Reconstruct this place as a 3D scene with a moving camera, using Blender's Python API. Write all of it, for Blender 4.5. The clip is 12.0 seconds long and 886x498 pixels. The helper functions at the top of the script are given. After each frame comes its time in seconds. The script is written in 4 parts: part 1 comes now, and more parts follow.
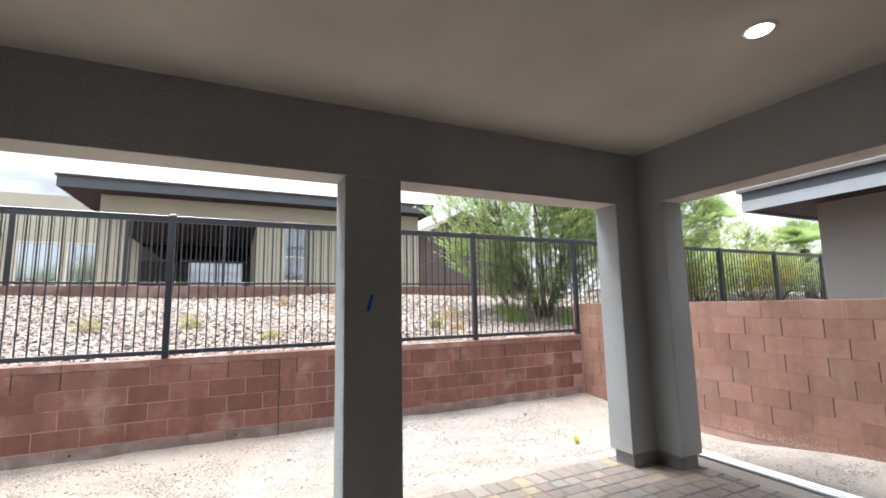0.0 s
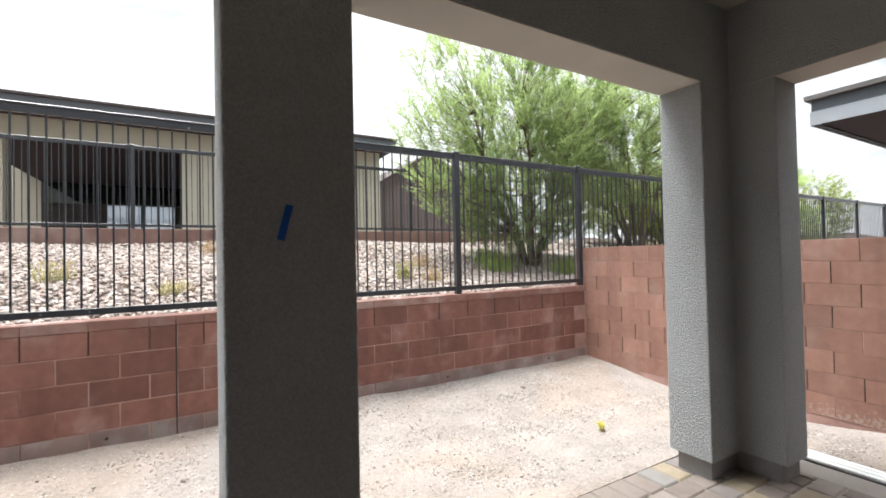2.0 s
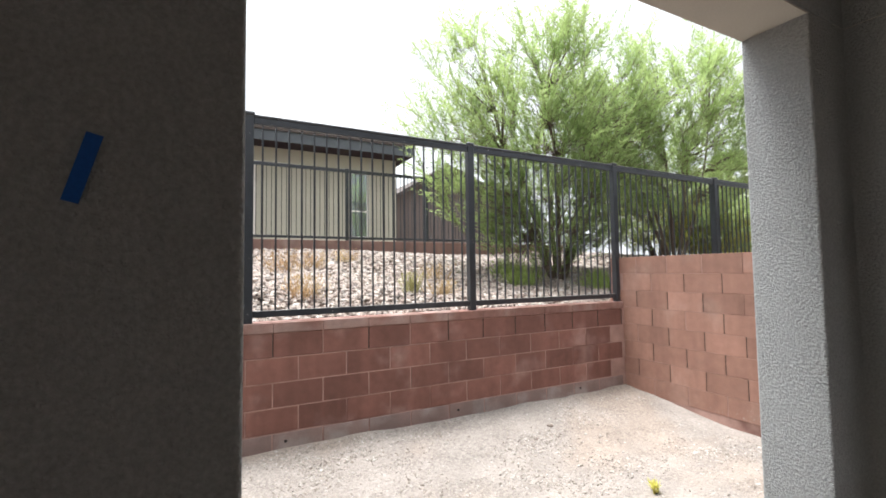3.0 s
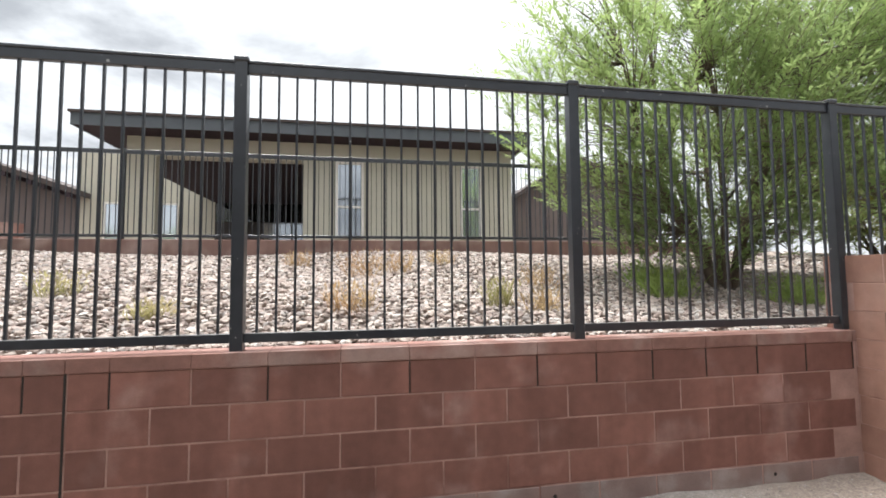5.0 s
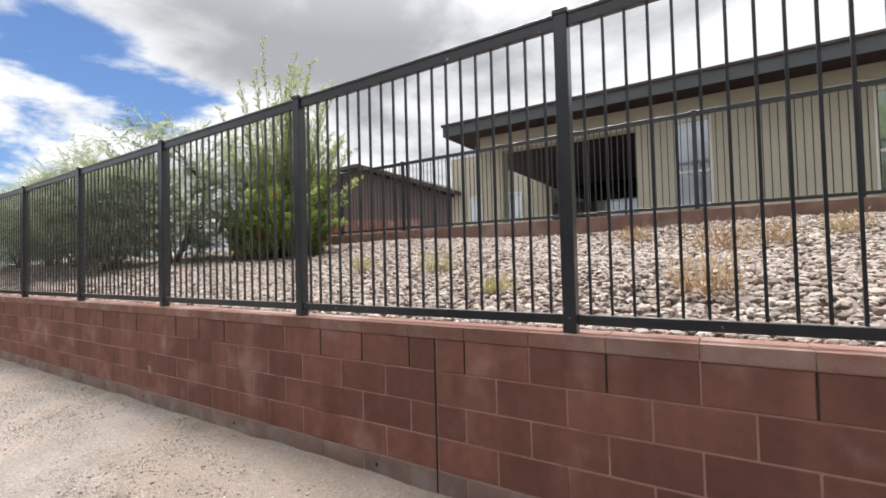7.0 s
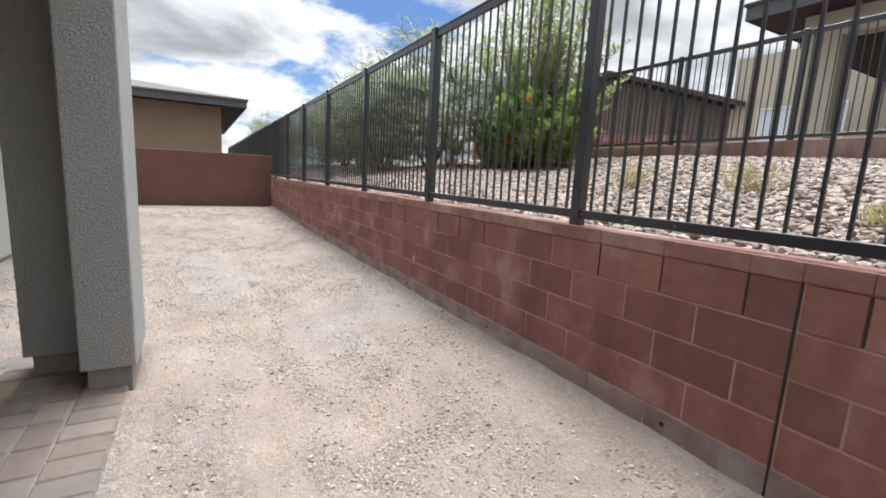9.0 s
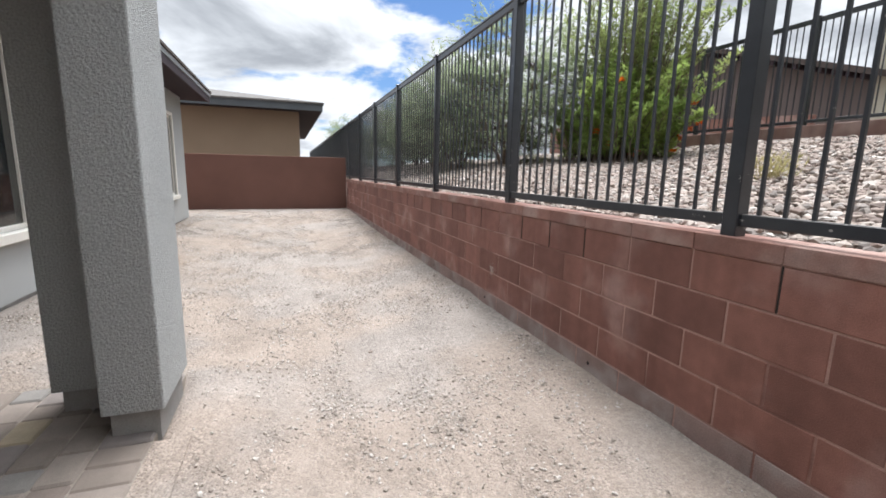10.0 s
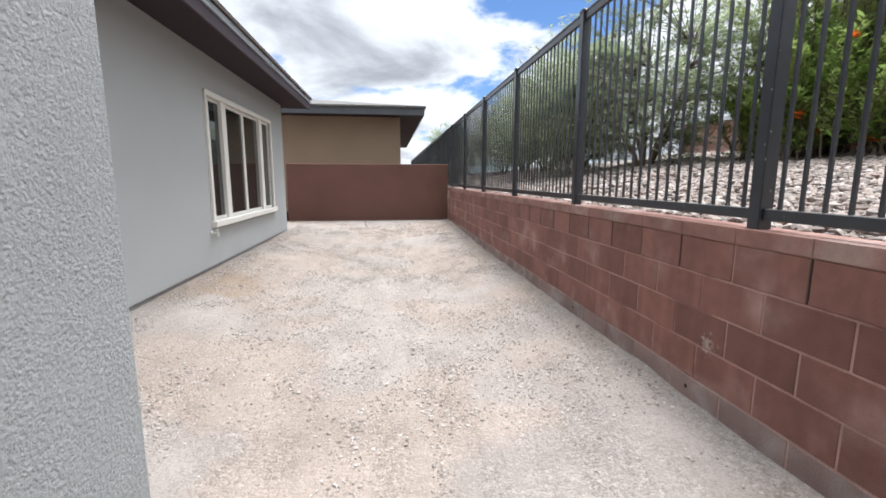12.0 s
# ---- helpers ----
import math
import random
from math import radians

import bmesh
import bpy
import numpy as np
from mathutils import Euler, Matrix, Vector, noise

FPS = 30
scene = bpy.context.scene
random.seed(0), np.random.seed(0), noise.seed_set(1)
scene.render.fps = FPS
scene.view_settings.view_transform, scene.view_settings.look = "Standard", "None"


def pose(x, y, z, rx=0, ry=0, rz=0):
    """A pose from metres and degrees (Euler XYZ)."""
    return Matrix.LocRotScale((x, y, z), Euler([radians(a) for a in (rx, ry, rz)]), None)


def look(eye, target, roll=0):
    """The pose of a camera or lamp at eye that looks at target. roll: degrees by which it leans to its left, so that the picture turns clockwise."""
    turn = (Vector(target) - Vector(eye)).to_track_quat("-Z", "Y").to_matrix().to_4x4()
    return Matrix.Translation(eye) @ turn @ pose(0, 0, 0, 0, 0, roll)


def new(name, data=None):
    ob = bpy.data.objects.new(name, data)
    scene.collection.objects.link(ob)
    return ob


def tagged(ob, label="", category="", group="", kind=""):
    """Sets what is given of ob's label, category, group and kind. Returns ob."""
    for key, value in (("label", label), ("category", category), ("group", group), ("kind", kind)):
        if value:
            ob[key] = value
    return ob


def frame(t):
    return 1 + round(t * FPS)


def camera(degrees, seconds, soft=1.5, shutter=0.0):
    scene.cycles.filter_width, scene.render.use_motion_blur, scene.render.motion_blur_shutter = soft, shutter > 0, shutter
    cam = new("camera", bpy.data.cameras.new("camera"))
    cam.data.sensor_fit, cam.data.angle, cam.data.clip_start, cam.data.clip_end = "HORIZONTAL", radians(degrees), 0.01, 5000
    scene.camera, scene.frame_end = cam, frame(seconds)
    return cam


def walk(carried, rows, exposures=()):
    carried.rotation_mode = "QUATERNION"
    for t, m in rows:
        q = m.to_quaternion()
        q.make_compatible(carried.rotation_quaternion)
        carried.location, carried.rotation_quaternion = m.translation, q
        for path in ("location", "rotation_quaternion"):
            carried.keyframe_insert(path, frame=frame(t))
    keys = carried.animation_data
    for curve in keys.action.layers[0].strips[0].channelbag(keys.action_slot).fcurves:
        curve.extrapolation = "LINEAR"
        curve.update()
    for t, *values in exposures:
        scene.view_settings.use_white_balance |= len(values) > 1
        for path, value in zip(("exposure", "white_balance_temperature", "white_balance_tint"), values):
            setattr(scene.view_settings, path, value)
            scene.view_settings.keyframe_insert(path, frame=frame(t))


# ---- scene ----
cam = camera(90.6, 12.0, 1.75)
PATH = [
    (0, (-1.169, -6.216, 1.747), (-0.322, -4.422, 2.002), -1.1),
    (0.5, (-1.059, -5.777, 1.699), (-0.225, -3.966, 1.859), 0.9),
    (1, (-0.905, -5.347, 1.651), (-0.003, -3.562, 1.693), 1.4),
    (1.5, (-0.701, -4.899, 1.647), (0.298, -3.167, 1.68), 0.2),
    (2, (-0.528, -4.505, 1.644), (0.48, -2.778, 1.678), -1.2),
    (2.5, (-0.289, -4.176, 1.58), (0.623, -2.398, 1.671), -1.0),
    (4.3, (0.664, -3.058, 1.595), (1.608, -1.299, 1.713), 0.2),
    (4.5, (0.748, -2.949, 1.593), (1.576, -1.132, 1.707), -0.2),
    (5, (0.955, -2.68, 1.603), (1.302, -0.715, 1.726), -0.5),
    (5.5, (0.975, -2.496, 1.59), (0.899, -0.5, 1.69), -0.2),
    (6, (0.895, -2.381, 1.584), (0.414, -0.443, 1.697), -0.7),
    (6.5, (0.871, -2.32, 1.582), (0.076, -0.487, 1.683), -1.3),
    (7, (0.893, -2.294, 1.585), (-0.164, -0.597, 1.637), -1.5),
    (7.5, (0.877, -2.291, 1.564), (-0.395, -0.748, 1.547), -1.1),
    (7.7, (0.832, -2.286, 1.559), (-0.517, -0.811, 1.507), -1.0),
    (9.3, (-0.031, -1.983, 1.423), (-1.807, -1.132, 1.075), 3.1),
    (9.5, (-0.167, -1.9, 1.423), (-1.975, -1.121, 1.071), 2.7),
    (10, (-0.488, -1.833, 1.431), (-2.344, -1.17, 1.09), 1.2),
    (10.5, (-0.903, -1.713, 1.41), (-2.804, -1.193, 1.071), 0.4),
    (11, (-1.3, -1.707, 1.398), (-3.229, -1.289, 1.071), 0.2),
    (11.5, (-1.683, -1.724, 1.395), (-3.631, -1.403, 1.075), 0.2),
    (12, (-2.11, -1.716, 1.416), (-4.071, -1.478, 1.102), 0.1),
]
walk(cam, [(t, look(eye, target, roll)) for t, eye, target, roll in PATH],
     [(0, 1.82, 6080, 8), (1.0, 1.6, 6120, 8), (2.5, 1.58, 6260, 8), (4.5, 1.4, 6250, 8), (5.5, 1.31, 6380, 9), (6.5, 1.05, 6500, 10), (7.5, 0.97, 6500, 10), (9.5, 1.02, 6220, 9), (12, 1.12, 6050, 9)])

# ---- world, sun ----
SUN_AZ, SUN_EL = 311.0, 74.0
world = bpy.data.worlds.new("world")
scene.world = world
world.use_nodes = True
wn, wl = world.node_tree.nodes, world.node_tree.links
wn.clear()


def wnode(kind, **kw):
    n = wn.new(kind)
    for k, v in kw.items():
        n.inputs[k].default_value = v
    return n


sky = wn.new("ShaderNodeTexSky")
sky.sky_type, sky.sun_disc = "NISHITA", False
sky.sun_elevation, sky.sun_rotation = radians(SUN_EL), radians(SUN_AZ)
sky.air_density, sky.dust_density, sky.ozone_density = 1.0, 0.6, 1.5
tc = wn.new("ShaderNodeTexCoord")
sep = wn.new("ShaderNodeSeparateXYZ")
wl.new(tc.outputs["Generated"], sep.inputs[0])
# clouds lie on a high plane: the direction divided by its height
zc = wn.new("ShaderNodeMath"); zc.operation = "MAXIMUM"; zc.inputs[1].default_value = 0.0
wl.new(sep.outputs["Z"], zc.inputs[0])
zo = wn.new("ShaderNodeMath"); zo.operation = "ADD"; zo.inputs[1].default_value = 0.22
wl.new(zc.outputs[0], zo.inputs[0])
dv = wn.new("ShaderNodeVectorMath"); dv.operation = "DIVIDE"
wl.new(tc.outputs["Generated"], dv.inputs[0])
wl.new(zo.outputs[0], dv.inputs[1])
big = wnode("ShaderNodeTexNoise", Scale=1.35, Detail=8.0, Roughness=0.56, Distortion=0.25)
wl.new(dv.outputs[0], big.inputs["Vector"])
fine = wnode("ShaderNodeTexNoise", Scale=1.25, Detail=8.0, Roughness=0.55, Distortion=0.3)
wl.new(dv.outputs[0], fine.inputs["Vector"])
# the cover breaks towards the west, where blue shows
west = wn.new("ShaderNodeMapRange")
west.inputs["From Min"].default_value, west.inputs["From Max"].default_value = -0.95, -0.25
west.inputs["To Min"].default_value, west.inputs["To Max"].default_value = 0.075, 0.26
wl.new(sep.outputs["X"], west.inputs["Value"])
cov = wn.new("ShaderNodeMath"); cov.operation = "ADD"
wl.new(big.outputs["Fac"], cov.inputs[0]); wl.new(west.outputs[0], cov.inputs[1])


def toward(az, el, wide, amount):
    """A value that fades from amount, in one direction of the sky, to nothing wide degrees off it."""
    a, e = radians(az), radians(el)
    dt = wn.new("ShaderNodeVectorMath"); dt.operation = "DOT_PRODUCT"
    dt.inputs[1].default_value = (math.sin(a) * math.cos(e), math.cos(a) * math.cos(e), math.sin(e))
    nm = wn.new("ShaderNodeVectorMath"); nm.operation = "NORMALIZE"
    wl.new(tc.outputs["Generated"], nm.inputs[0]); wl.new(nm.outputs[0], dt.inputs[0])
    r = wn.new("ShaderNodeMapRange"); r.interpolation_type = "SMOOTHSTEP"
    r.inputs["From Min"].default_value, r.inputs["From Max"].default_value = math.cos(radians(wide)), 1.0
    r.inputs["To Max"].default_value = amount
    wl.new(dt.outputs["Value"], r.inputs["Value"])
    return r.outputs[0]


def plus(a, b):
    m = wn.new("ShaderNodeMath"); m.operation = "ADD"
    wl.new(a, m.inputs[0]); wl.new(b, m.inputs[1])
    return m.outputs[0]


# blue gaps in the west, high up and low over the horizon; a heavy grey cloud to the north-west
cover = plus(plus(cov.outputs[0], toward(292, 21, 13, -0.12)), plus(toward(283, 3, 16, -0.03), toward(318, 30, 26, 0.22)))
mask = wn.new("ShaderNodeMapRange"); mask.interpolation_type = "SMOOTHSTEP"
mask.inputs["From Min"].default_value, mask.inputs["From Max"].default_value = 0.46, 0.55
wl.new(cover, mask.inputs["Value"])
grey = wn.new("ShaderNodeValToRGB")
grey.color_ramp.interpolation = "EASE"
grey.color_ramp.elements[0].position, grey.color_ramp.elements[0].color = 0.40, (4.7, 4.75, 4.85, 1)
grey.color_ramp.elements[1].position, grey.color_ramp.elements[1].color = 0.64, (1.95, 2.02, 2.15, 1)
wl.new(plus(plus(plus(fine.outputs["Fac"], toward(80, 15, 40, -0.14)), toward(12, 28, 50, -0.16)), plus(toward(316, 31, 24, 0.12), toward(280, 14, 25, -0.08))), grey.inputs[0])
mix = wn.new("ShaderNodeMix"); mix.data_type = "RGBA"
wl.new(mask.outputs[0], mix.inputs["Factor"])
lift = wn.new("ShaderNodeMapRange")
lift.inputs["From Min"].default_value, lift.inputs["From Max"].default_value = 0.45, 1.0
lift.inputs["To Min"].default_value, lift.inputs["To Max"].default_value = 1.0, 3.7
wl.new(zc.outputs[0], lift.inputs["Value"])
lit = wn.new("ShaderNodeVectorMath"); lit.operation = "SCALE"
# the cover is brighter towards the sun and duller away from it
side = wn.new("ShaderNodeMath"); side.operation = "ADD"; side.inputs[1].default_value = 0.76
wl.new(toward(SUN_AZ, 20, 150, 0.40), side.inputs[0])
glow = wn.new("ShaderNodeMath"); glow.operation = "MULTIPLY"
wl.new(side.outputs[0], glow.inputs[0]); wl.new(lift.outputs[0], glow.inputs[1])
wl.new(grey.outputs[0], lit.inputs[0]); wl.new(glow.outputs[0], lit.inputs["Scale"])
deep = wn.new("ShaderNodeVectorMath"); deep.operation = "MULTIPLY"
deep.inputs[1].default_value = (0.42, 0.52, 0.66)
wl.new(sky.outputs[0], deep.inputs[0])
wl.new(deep.outputs[0], mix.inputs["A"]); wl.new(lit.outputs[0], mix.inputs["B"])
bg = wnode("ShaderNodeBackground", Strength=0.1)
wl.new(mix.outputs["Result"], bg.inputs["Color"])
out = wn.new("ShaderNodeOutputWorld")
wl.new(bg.outputs[0], out.inputs[0])

sun_data = bpy.data.lights.new("sun", "SUN")
sun_data.energy, sun_data.angle, sun_data.color = 2.7, radians(24), (1.0, 0.97, 0.94)
sun = new("sun", sun_data)
# the lamp shines from the azimuth that the sky names (clockwise from north, +y)
d = Vector((math.sin(radians(SUN_AZ)) * math.cos(radians(SUN_EL)), math.cos(radians(SUN_AZ)) * math.cos(radians(SUN_EL)), math.sin(radians(SUN_EL))))
sun.matrix_world = look(d * 40, (0, 0, 0))


# ---- materials ----
def material(name, base, rough=0.8, metal=0.0, vary=0.15, scale=6.0, grain=120.0, grain_mix=0.1, bump=0.2, bump_scale=200.0,
             tint=None, tint_scale=2.0, tint_range=(0.5, 0.65), per_piece=0.0, bump_dist=0.004, spec=0.35, mid=0.0, mid_scale=20.0, bump_rough=0.5, streak=0.0):
    """A surface with broad variation, grain, stains of a second colour, and relief."""
    m = bpy.data.materials.new(name)
    m.use_nodes = True
    nt = m.node_tree
    n, l = nt.nodes, nt.links
    b = n["Principled BSDF"]
    b.inputs["Roughness"].default_value, b.inputs["Metallic"].default_value = rough, metal
    b.inputs["Specular IOR Level"].default_value = spec
    co = n.new("ShaderNodeTexCoord")
    geo = n.new("ShaderNodeNewGeometry")
    def noise_tex(s, detail=4.0, roughness=0.5):
        t = n.new("ShaderNodeTexNoise")
        t.inputs["Scale"].default_value, t.inputs["Detail"].default_value = s, detail
        t.inputs["Roughness"].default_value = roughness
        l.new(geo.outputs["Position"], t.inputs["Vector"])
        return t.outputs["Fac"]
    def value(src, amount):
        r = n.new("ShaderNodeMapRange")
        r.inputs["From Min"].default_value, r.inputs["From Max"].default_value = 0.25, 0.75
        r.inputs["To Min"].default_value, r.inputs["To Max"].default_value = 1 - amount, 1 + amount
        l.new(src, r.inputs["Value"])
        return r.outputs[0]
    def times(a, bb):
        t = n.new("ShaderNodeMath")
        t.operation = "MULTIPLY"
        l.new(a, t.inputs[0]); l.new(bb, t.inputs[1])
        return t.outputs[0]
    v = times(value(noise_tex(scale, 6), vary), value(noise_tex(grain, 3), grain_mix))
    if mid:
        v = times(v, value(noise_tex(mid_scale, 5), mid))
    if streak:
        mp = n.new("ShaderNodeMapping")
        mp.inputs["Scale"].default_value = (7.0, 7.0, 0.55)
        l.new(geo.outputs["Position"], mp.inputs["Vector"])
        st = n.new("ShaderNodeTexNoise")
        st.inputs["Scale"].default_value, st.inputs["Detail"].default_value = 1.0, 5.0
        l.new(mp.outputs[0], st.inputs["Vector"])
        v = times(v, value(st.outputs["Fac"], streak))
    if per_piece:
        info = n.new("ShaderNodeObjectInfo")
        r = n.new("ShaderNodeMapRange")
        r.inputs["To Min"].default_value, r.inputs["To Max"].default_value = 1 - per_piece, 1 + per_piece
        l.new(info.outputs["Random"], r.inputs["Value"])
        v = times(v, r.outputs[0])
    col = n.new("ShaderNodeRGB")
    col.outputs[0].default_value = (*base, 1)
    src = col.outputs[0]
    if tint:
        mx = n.new("ShaderNodeMix"); mx.data_type = "RGBA"
        r = n.new("ShaderNodeMapRange"); r.interpolation_type = "SMOOTHSTEP"
        r.inputs["From Min"].default_value, r.inputs["From Max"].default_value = tint_range
        l.new(noise_tex(tint_scale, 7), r.inputs["Value"])
        l.new(r.outputs[0], mx.inputs["Factor"])
        l.new(src, mx.inputs["A"])
        mx.inputs["B"].default_value = (*tint, 1)
        src = mx.outputs["Result"]
    sc = n.new("ShaderNodeVectorMath"); sc.operation = "SCALE"
    l.new(src, sc.inputs[0]); l.new(v, sc.inputs["Scale"])
    l.new(sc.outputs[0], b.inputs["Base Color"])
    if bump:
        bp = n.new("ShaderNodeBump")
        bp.inputs["Strength"].default_value, bp.inputs["Distance"].default_value = bump, bump_dist
        l.new(noise_tex(bump_scale, 5, bump_rough), bp.inputs["Height"])
        l.new(bp.outputs[0], b.inputs["Normal"])
    return m


def gravel_ground(m, chip_scale=85.0):
    """Adds gravel chips, in patches and along faint wheel tracks, to a soil material."""
    n, l = m.node_tree.nodes, m.node_tree.links
    b = n["Principled BSDF"]
    geo = n.new("ShaderNodeNewGeometry")
    vor = n.new("ShaderNodeTexVoronoi")
    vor.inputs["Scale"].default_value = chip_scale
    l.new(geo.outputs["Position"], vor.inputs["Vector"])
    sepc = n.new("ShaderNodeSeparateColor")
    l.new(vor.outputs["Color"], sepc.inputs[0])
    track = n.new("ShaderNodeMapping")
    track.inputs["Scale"].default_value = (0.5, 3.2, 1.0)
    l.new(geo.outputs["Position"], track.inputs["Vector"])
    pat = n.new("ShaderNodeTexNoise")
    pat.inputs["Scale"].default_value, pat.inputs["Detail"].default_value, pat.inputs["Roughness"].default_value = 1.3, 6.0, 0.65
    l.new(track.outputs[0], pat.inputs["Vector"])
    fac = n.new("ShaderNodeMapRange")
    fac.inputs["From Min"].default_value, fac.inputs["From Max"].default_value = 0.36, 0.60
    l.new(pat.outputs["Fac"], fac.inputs["Value"])
    amp = n.new("ShaderNodeMapRange")
    amp.inputs["To Min"].default_value, amp.inputs["To Max"].default_value = 0.76, 1.2
    l.new(sepc.outputs[0], amp.inputs["Value"])
    vor2 = n.new("ShaderNodeTexVoronoi")
    vor2.inputs["Scale"].default_value = chip_scale * 0.42
    l.new(geo.outputs["Position"], vor2.inputs["Vector"])
    sep2 = n.new("ShaderNodeSeparateColor")
    l.new(vor2.outputs["Color"], sep2.inputs[0])
    amp2 = n.new("ShaderNodeMapRange")
    amp2.inputs["To Min"].default_value, amp2.inputs["To Max"].default_value = 0.90, 1.09
    l.new(sep2.outputs[1], amp2.inputs["Value"])
    both = n.new("ShaderNodeMath"); both.operation = "MULTIPLY"
    l.new(amp.outputs[0], both.inputs[0]); l.new(amp2.outputs[0], both.inputs[1])
    one = n.new("ShaderNodeMix")
    one.inputs["A"].default_value = 1.0
    l.new(fac.outputs[0], one.inputs["Factor"]); l.new(both.outputs[0], one.inputs["B"])
    sc = n.new("ShaderNodeVectorMath"); sc.operation = "SCALE"
    old = b.inputs["Base Color"].links[0].from_socket
    l.new(old, sc.inputs[0]); l.new(one.outputs[0], sc.inputs["Scale"])
    # a brown damp stain on the dirt by the house wall
    off = n.new("ShaderNodeVectorMath"); off.operation = "SUBTRACT"
    off.inputs[1].default_value = (-7.5, -3.75, 0.0)
    l.new(geo.outputs["Position"], off.inputs[0])
    sq = n.new("ShaderNodeVectorMath"); sq.operation = "MULTIPLY"
    sq.inputs[1].default_value = (0.9, 1.3, 0.0)
    l.new(off.outputs[0], sq.inputs[0])
    ln = n.new("ShaderNodeVectorMath"); ln.operation = "LENGTH"
    l.new(sq.outputs[0], ln.inputs[0])
    wob = n.new("ShaderNodeTexNoise")
    wob.inputs["Scale"].default_value, wob.inputs["Detail"].default_value = 2.2, 7.0
    l.new(geo.outputs["Position"], wob.inputs["Vector"])
    edge = n.new("ShaderNodeMath"); edge.operation = "MULTIPLY_ADD"; edge.inputs[1].default_value = 2.6
    l.new(wob.outputs["Fac"], edge.inputs[0]); l.new(ln.outputs["Value"], edge.inputs[2])
    wet = n.new("ShaderNodeMapRange"); wet.interpolation_type = "SMOOTHSTEP"
    wet.inputs["From Min"].default_value, wet.inputs["From Max"].default_value = 2.1, 1.35
    wet.inputs["To Max"].default_value = 0.7
    l.new(edge.outputs[0], wet.inputs["Value"])
    brown = n.new("ShaderNodeMix"); brown.data_type = "RGBA"
    brown.inputs["B"].default_value = (0.21, 0.15, 0.10, 1)
    l.new(wet.outputs[0], brown.inputs["Factor"]); l.new(sc.outputs[0], brown.inputs["A"])
    l.new(brown.outputs["Result"], b.inputs["Base Color"])
    hgt = n.new("ShaderNodeMath"); hgt.operation = "MULTIPLY"
    l.new(vor.outputs["Distance"], hgt.inputs[0]); l.new(fac.outputs[0], hgt.inputs[1])
    bp = n.new("ShaderNodeBump")
    bp.invert = True
    bp.inputs["Strength"].default_value, bp.inputs["Distance"].default_value = 0.9, 0.008
    l.new(hgt.outputs[0], bp.inputs["Height"])
    l.new(b.inputs["Normal"].links[0].from_socket, bp.inputs["Normal"])
    l.new(bp.outputs[0], b.inputs["Normal"])
    return m


def pick_colours(m, stops, by_island=False):
    """Gives each piece one of several colours, at random."""
    n, l = m.node_tree.nodes, m.node_tree.links
    if by_island:
        src = n.new("ShaderNodeNewGeometry").outputs["Random Per Island"]
    else:
        src = n.new("ShaderNodeObjectInfo").outputs["Random"]
    ramp = n.new("ShaderNodeValToRGB")
    ramp.color_ramp.interpolation = "CONSTANT"
    e = ramp.color_ramp.elements
    while len(e) < len(stops):
        e.new(0.5)
    for el, (p, c) in zip(e, stops):
        el.position, el.color = p, (*c, 1)
    l.new(src, ramp.inputs[0])
    rgb = [k for k in n if k.type == "RGB"][0]
    for link in list(rgb.outputs[0].links):
        to = link.to_socket
        l.remove(link)
        l.new(ramp.outputs[0], to)
    return m


STUCCO = material("grey_stucco", (0.405, 0.415, 0.41), 0.92, vary=0.06, scale=1.5, grain=95, grain_mix=0.16, bump=1.0, bump_scale=80, bump_dist=0.019, bump_rough=0.6)
STUCCO_FINE = material("fine_grey_stucco", (0.395, 0.403, 0.398), 0.92, vary=0.05, scale=0.8, grain=140, grain_mix=0.08, bump=0.5, bump_scale=150, bump_dist=0.004)
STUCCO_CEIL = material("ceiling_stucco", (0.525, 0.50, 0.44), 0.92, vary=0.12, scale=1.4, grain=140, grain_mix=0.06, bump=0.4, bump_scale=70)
STUCCO_TAN = material("tan_stucco", (0.34, 0.25, 0.175), 0.92, vary=0.06, scale=1.0, bump=0.4, bump_scale=80)
STUCCO_BEIGE = material("beige_stucco", (0.50, 0.475, 0.385), 0.92, vary=0.05, scale=1.0, bump=0.3, bump_scale=80)
STUCCO_DARK = material("brown_stucco", (0.15, 0.122, 0.115), 0.92, vary=0.07, scale=1.0, bump=0.3, bump_scale=80)
STUCCO_WARM = material("warm_grey_stucco", (0.30, 0.28, 0.26), 0.92, vary=0.05, scale=1.0, bump=0.4, bump_scale=80)
BLOCK = material("red_brown_block", (0.198, 0.093, 0.073), 0.9, vary=0.16, scale=3.0, grain=220, grain_mix=0.16, bump=0.5, bump_scale=170,
                 tint=(0.31, 0.19, 0.165), tint_scale=2.2, tint_range=(0.52, 0.75), per_piece=0.18, mid=0.12, mid_scale=14, streak=0.16)


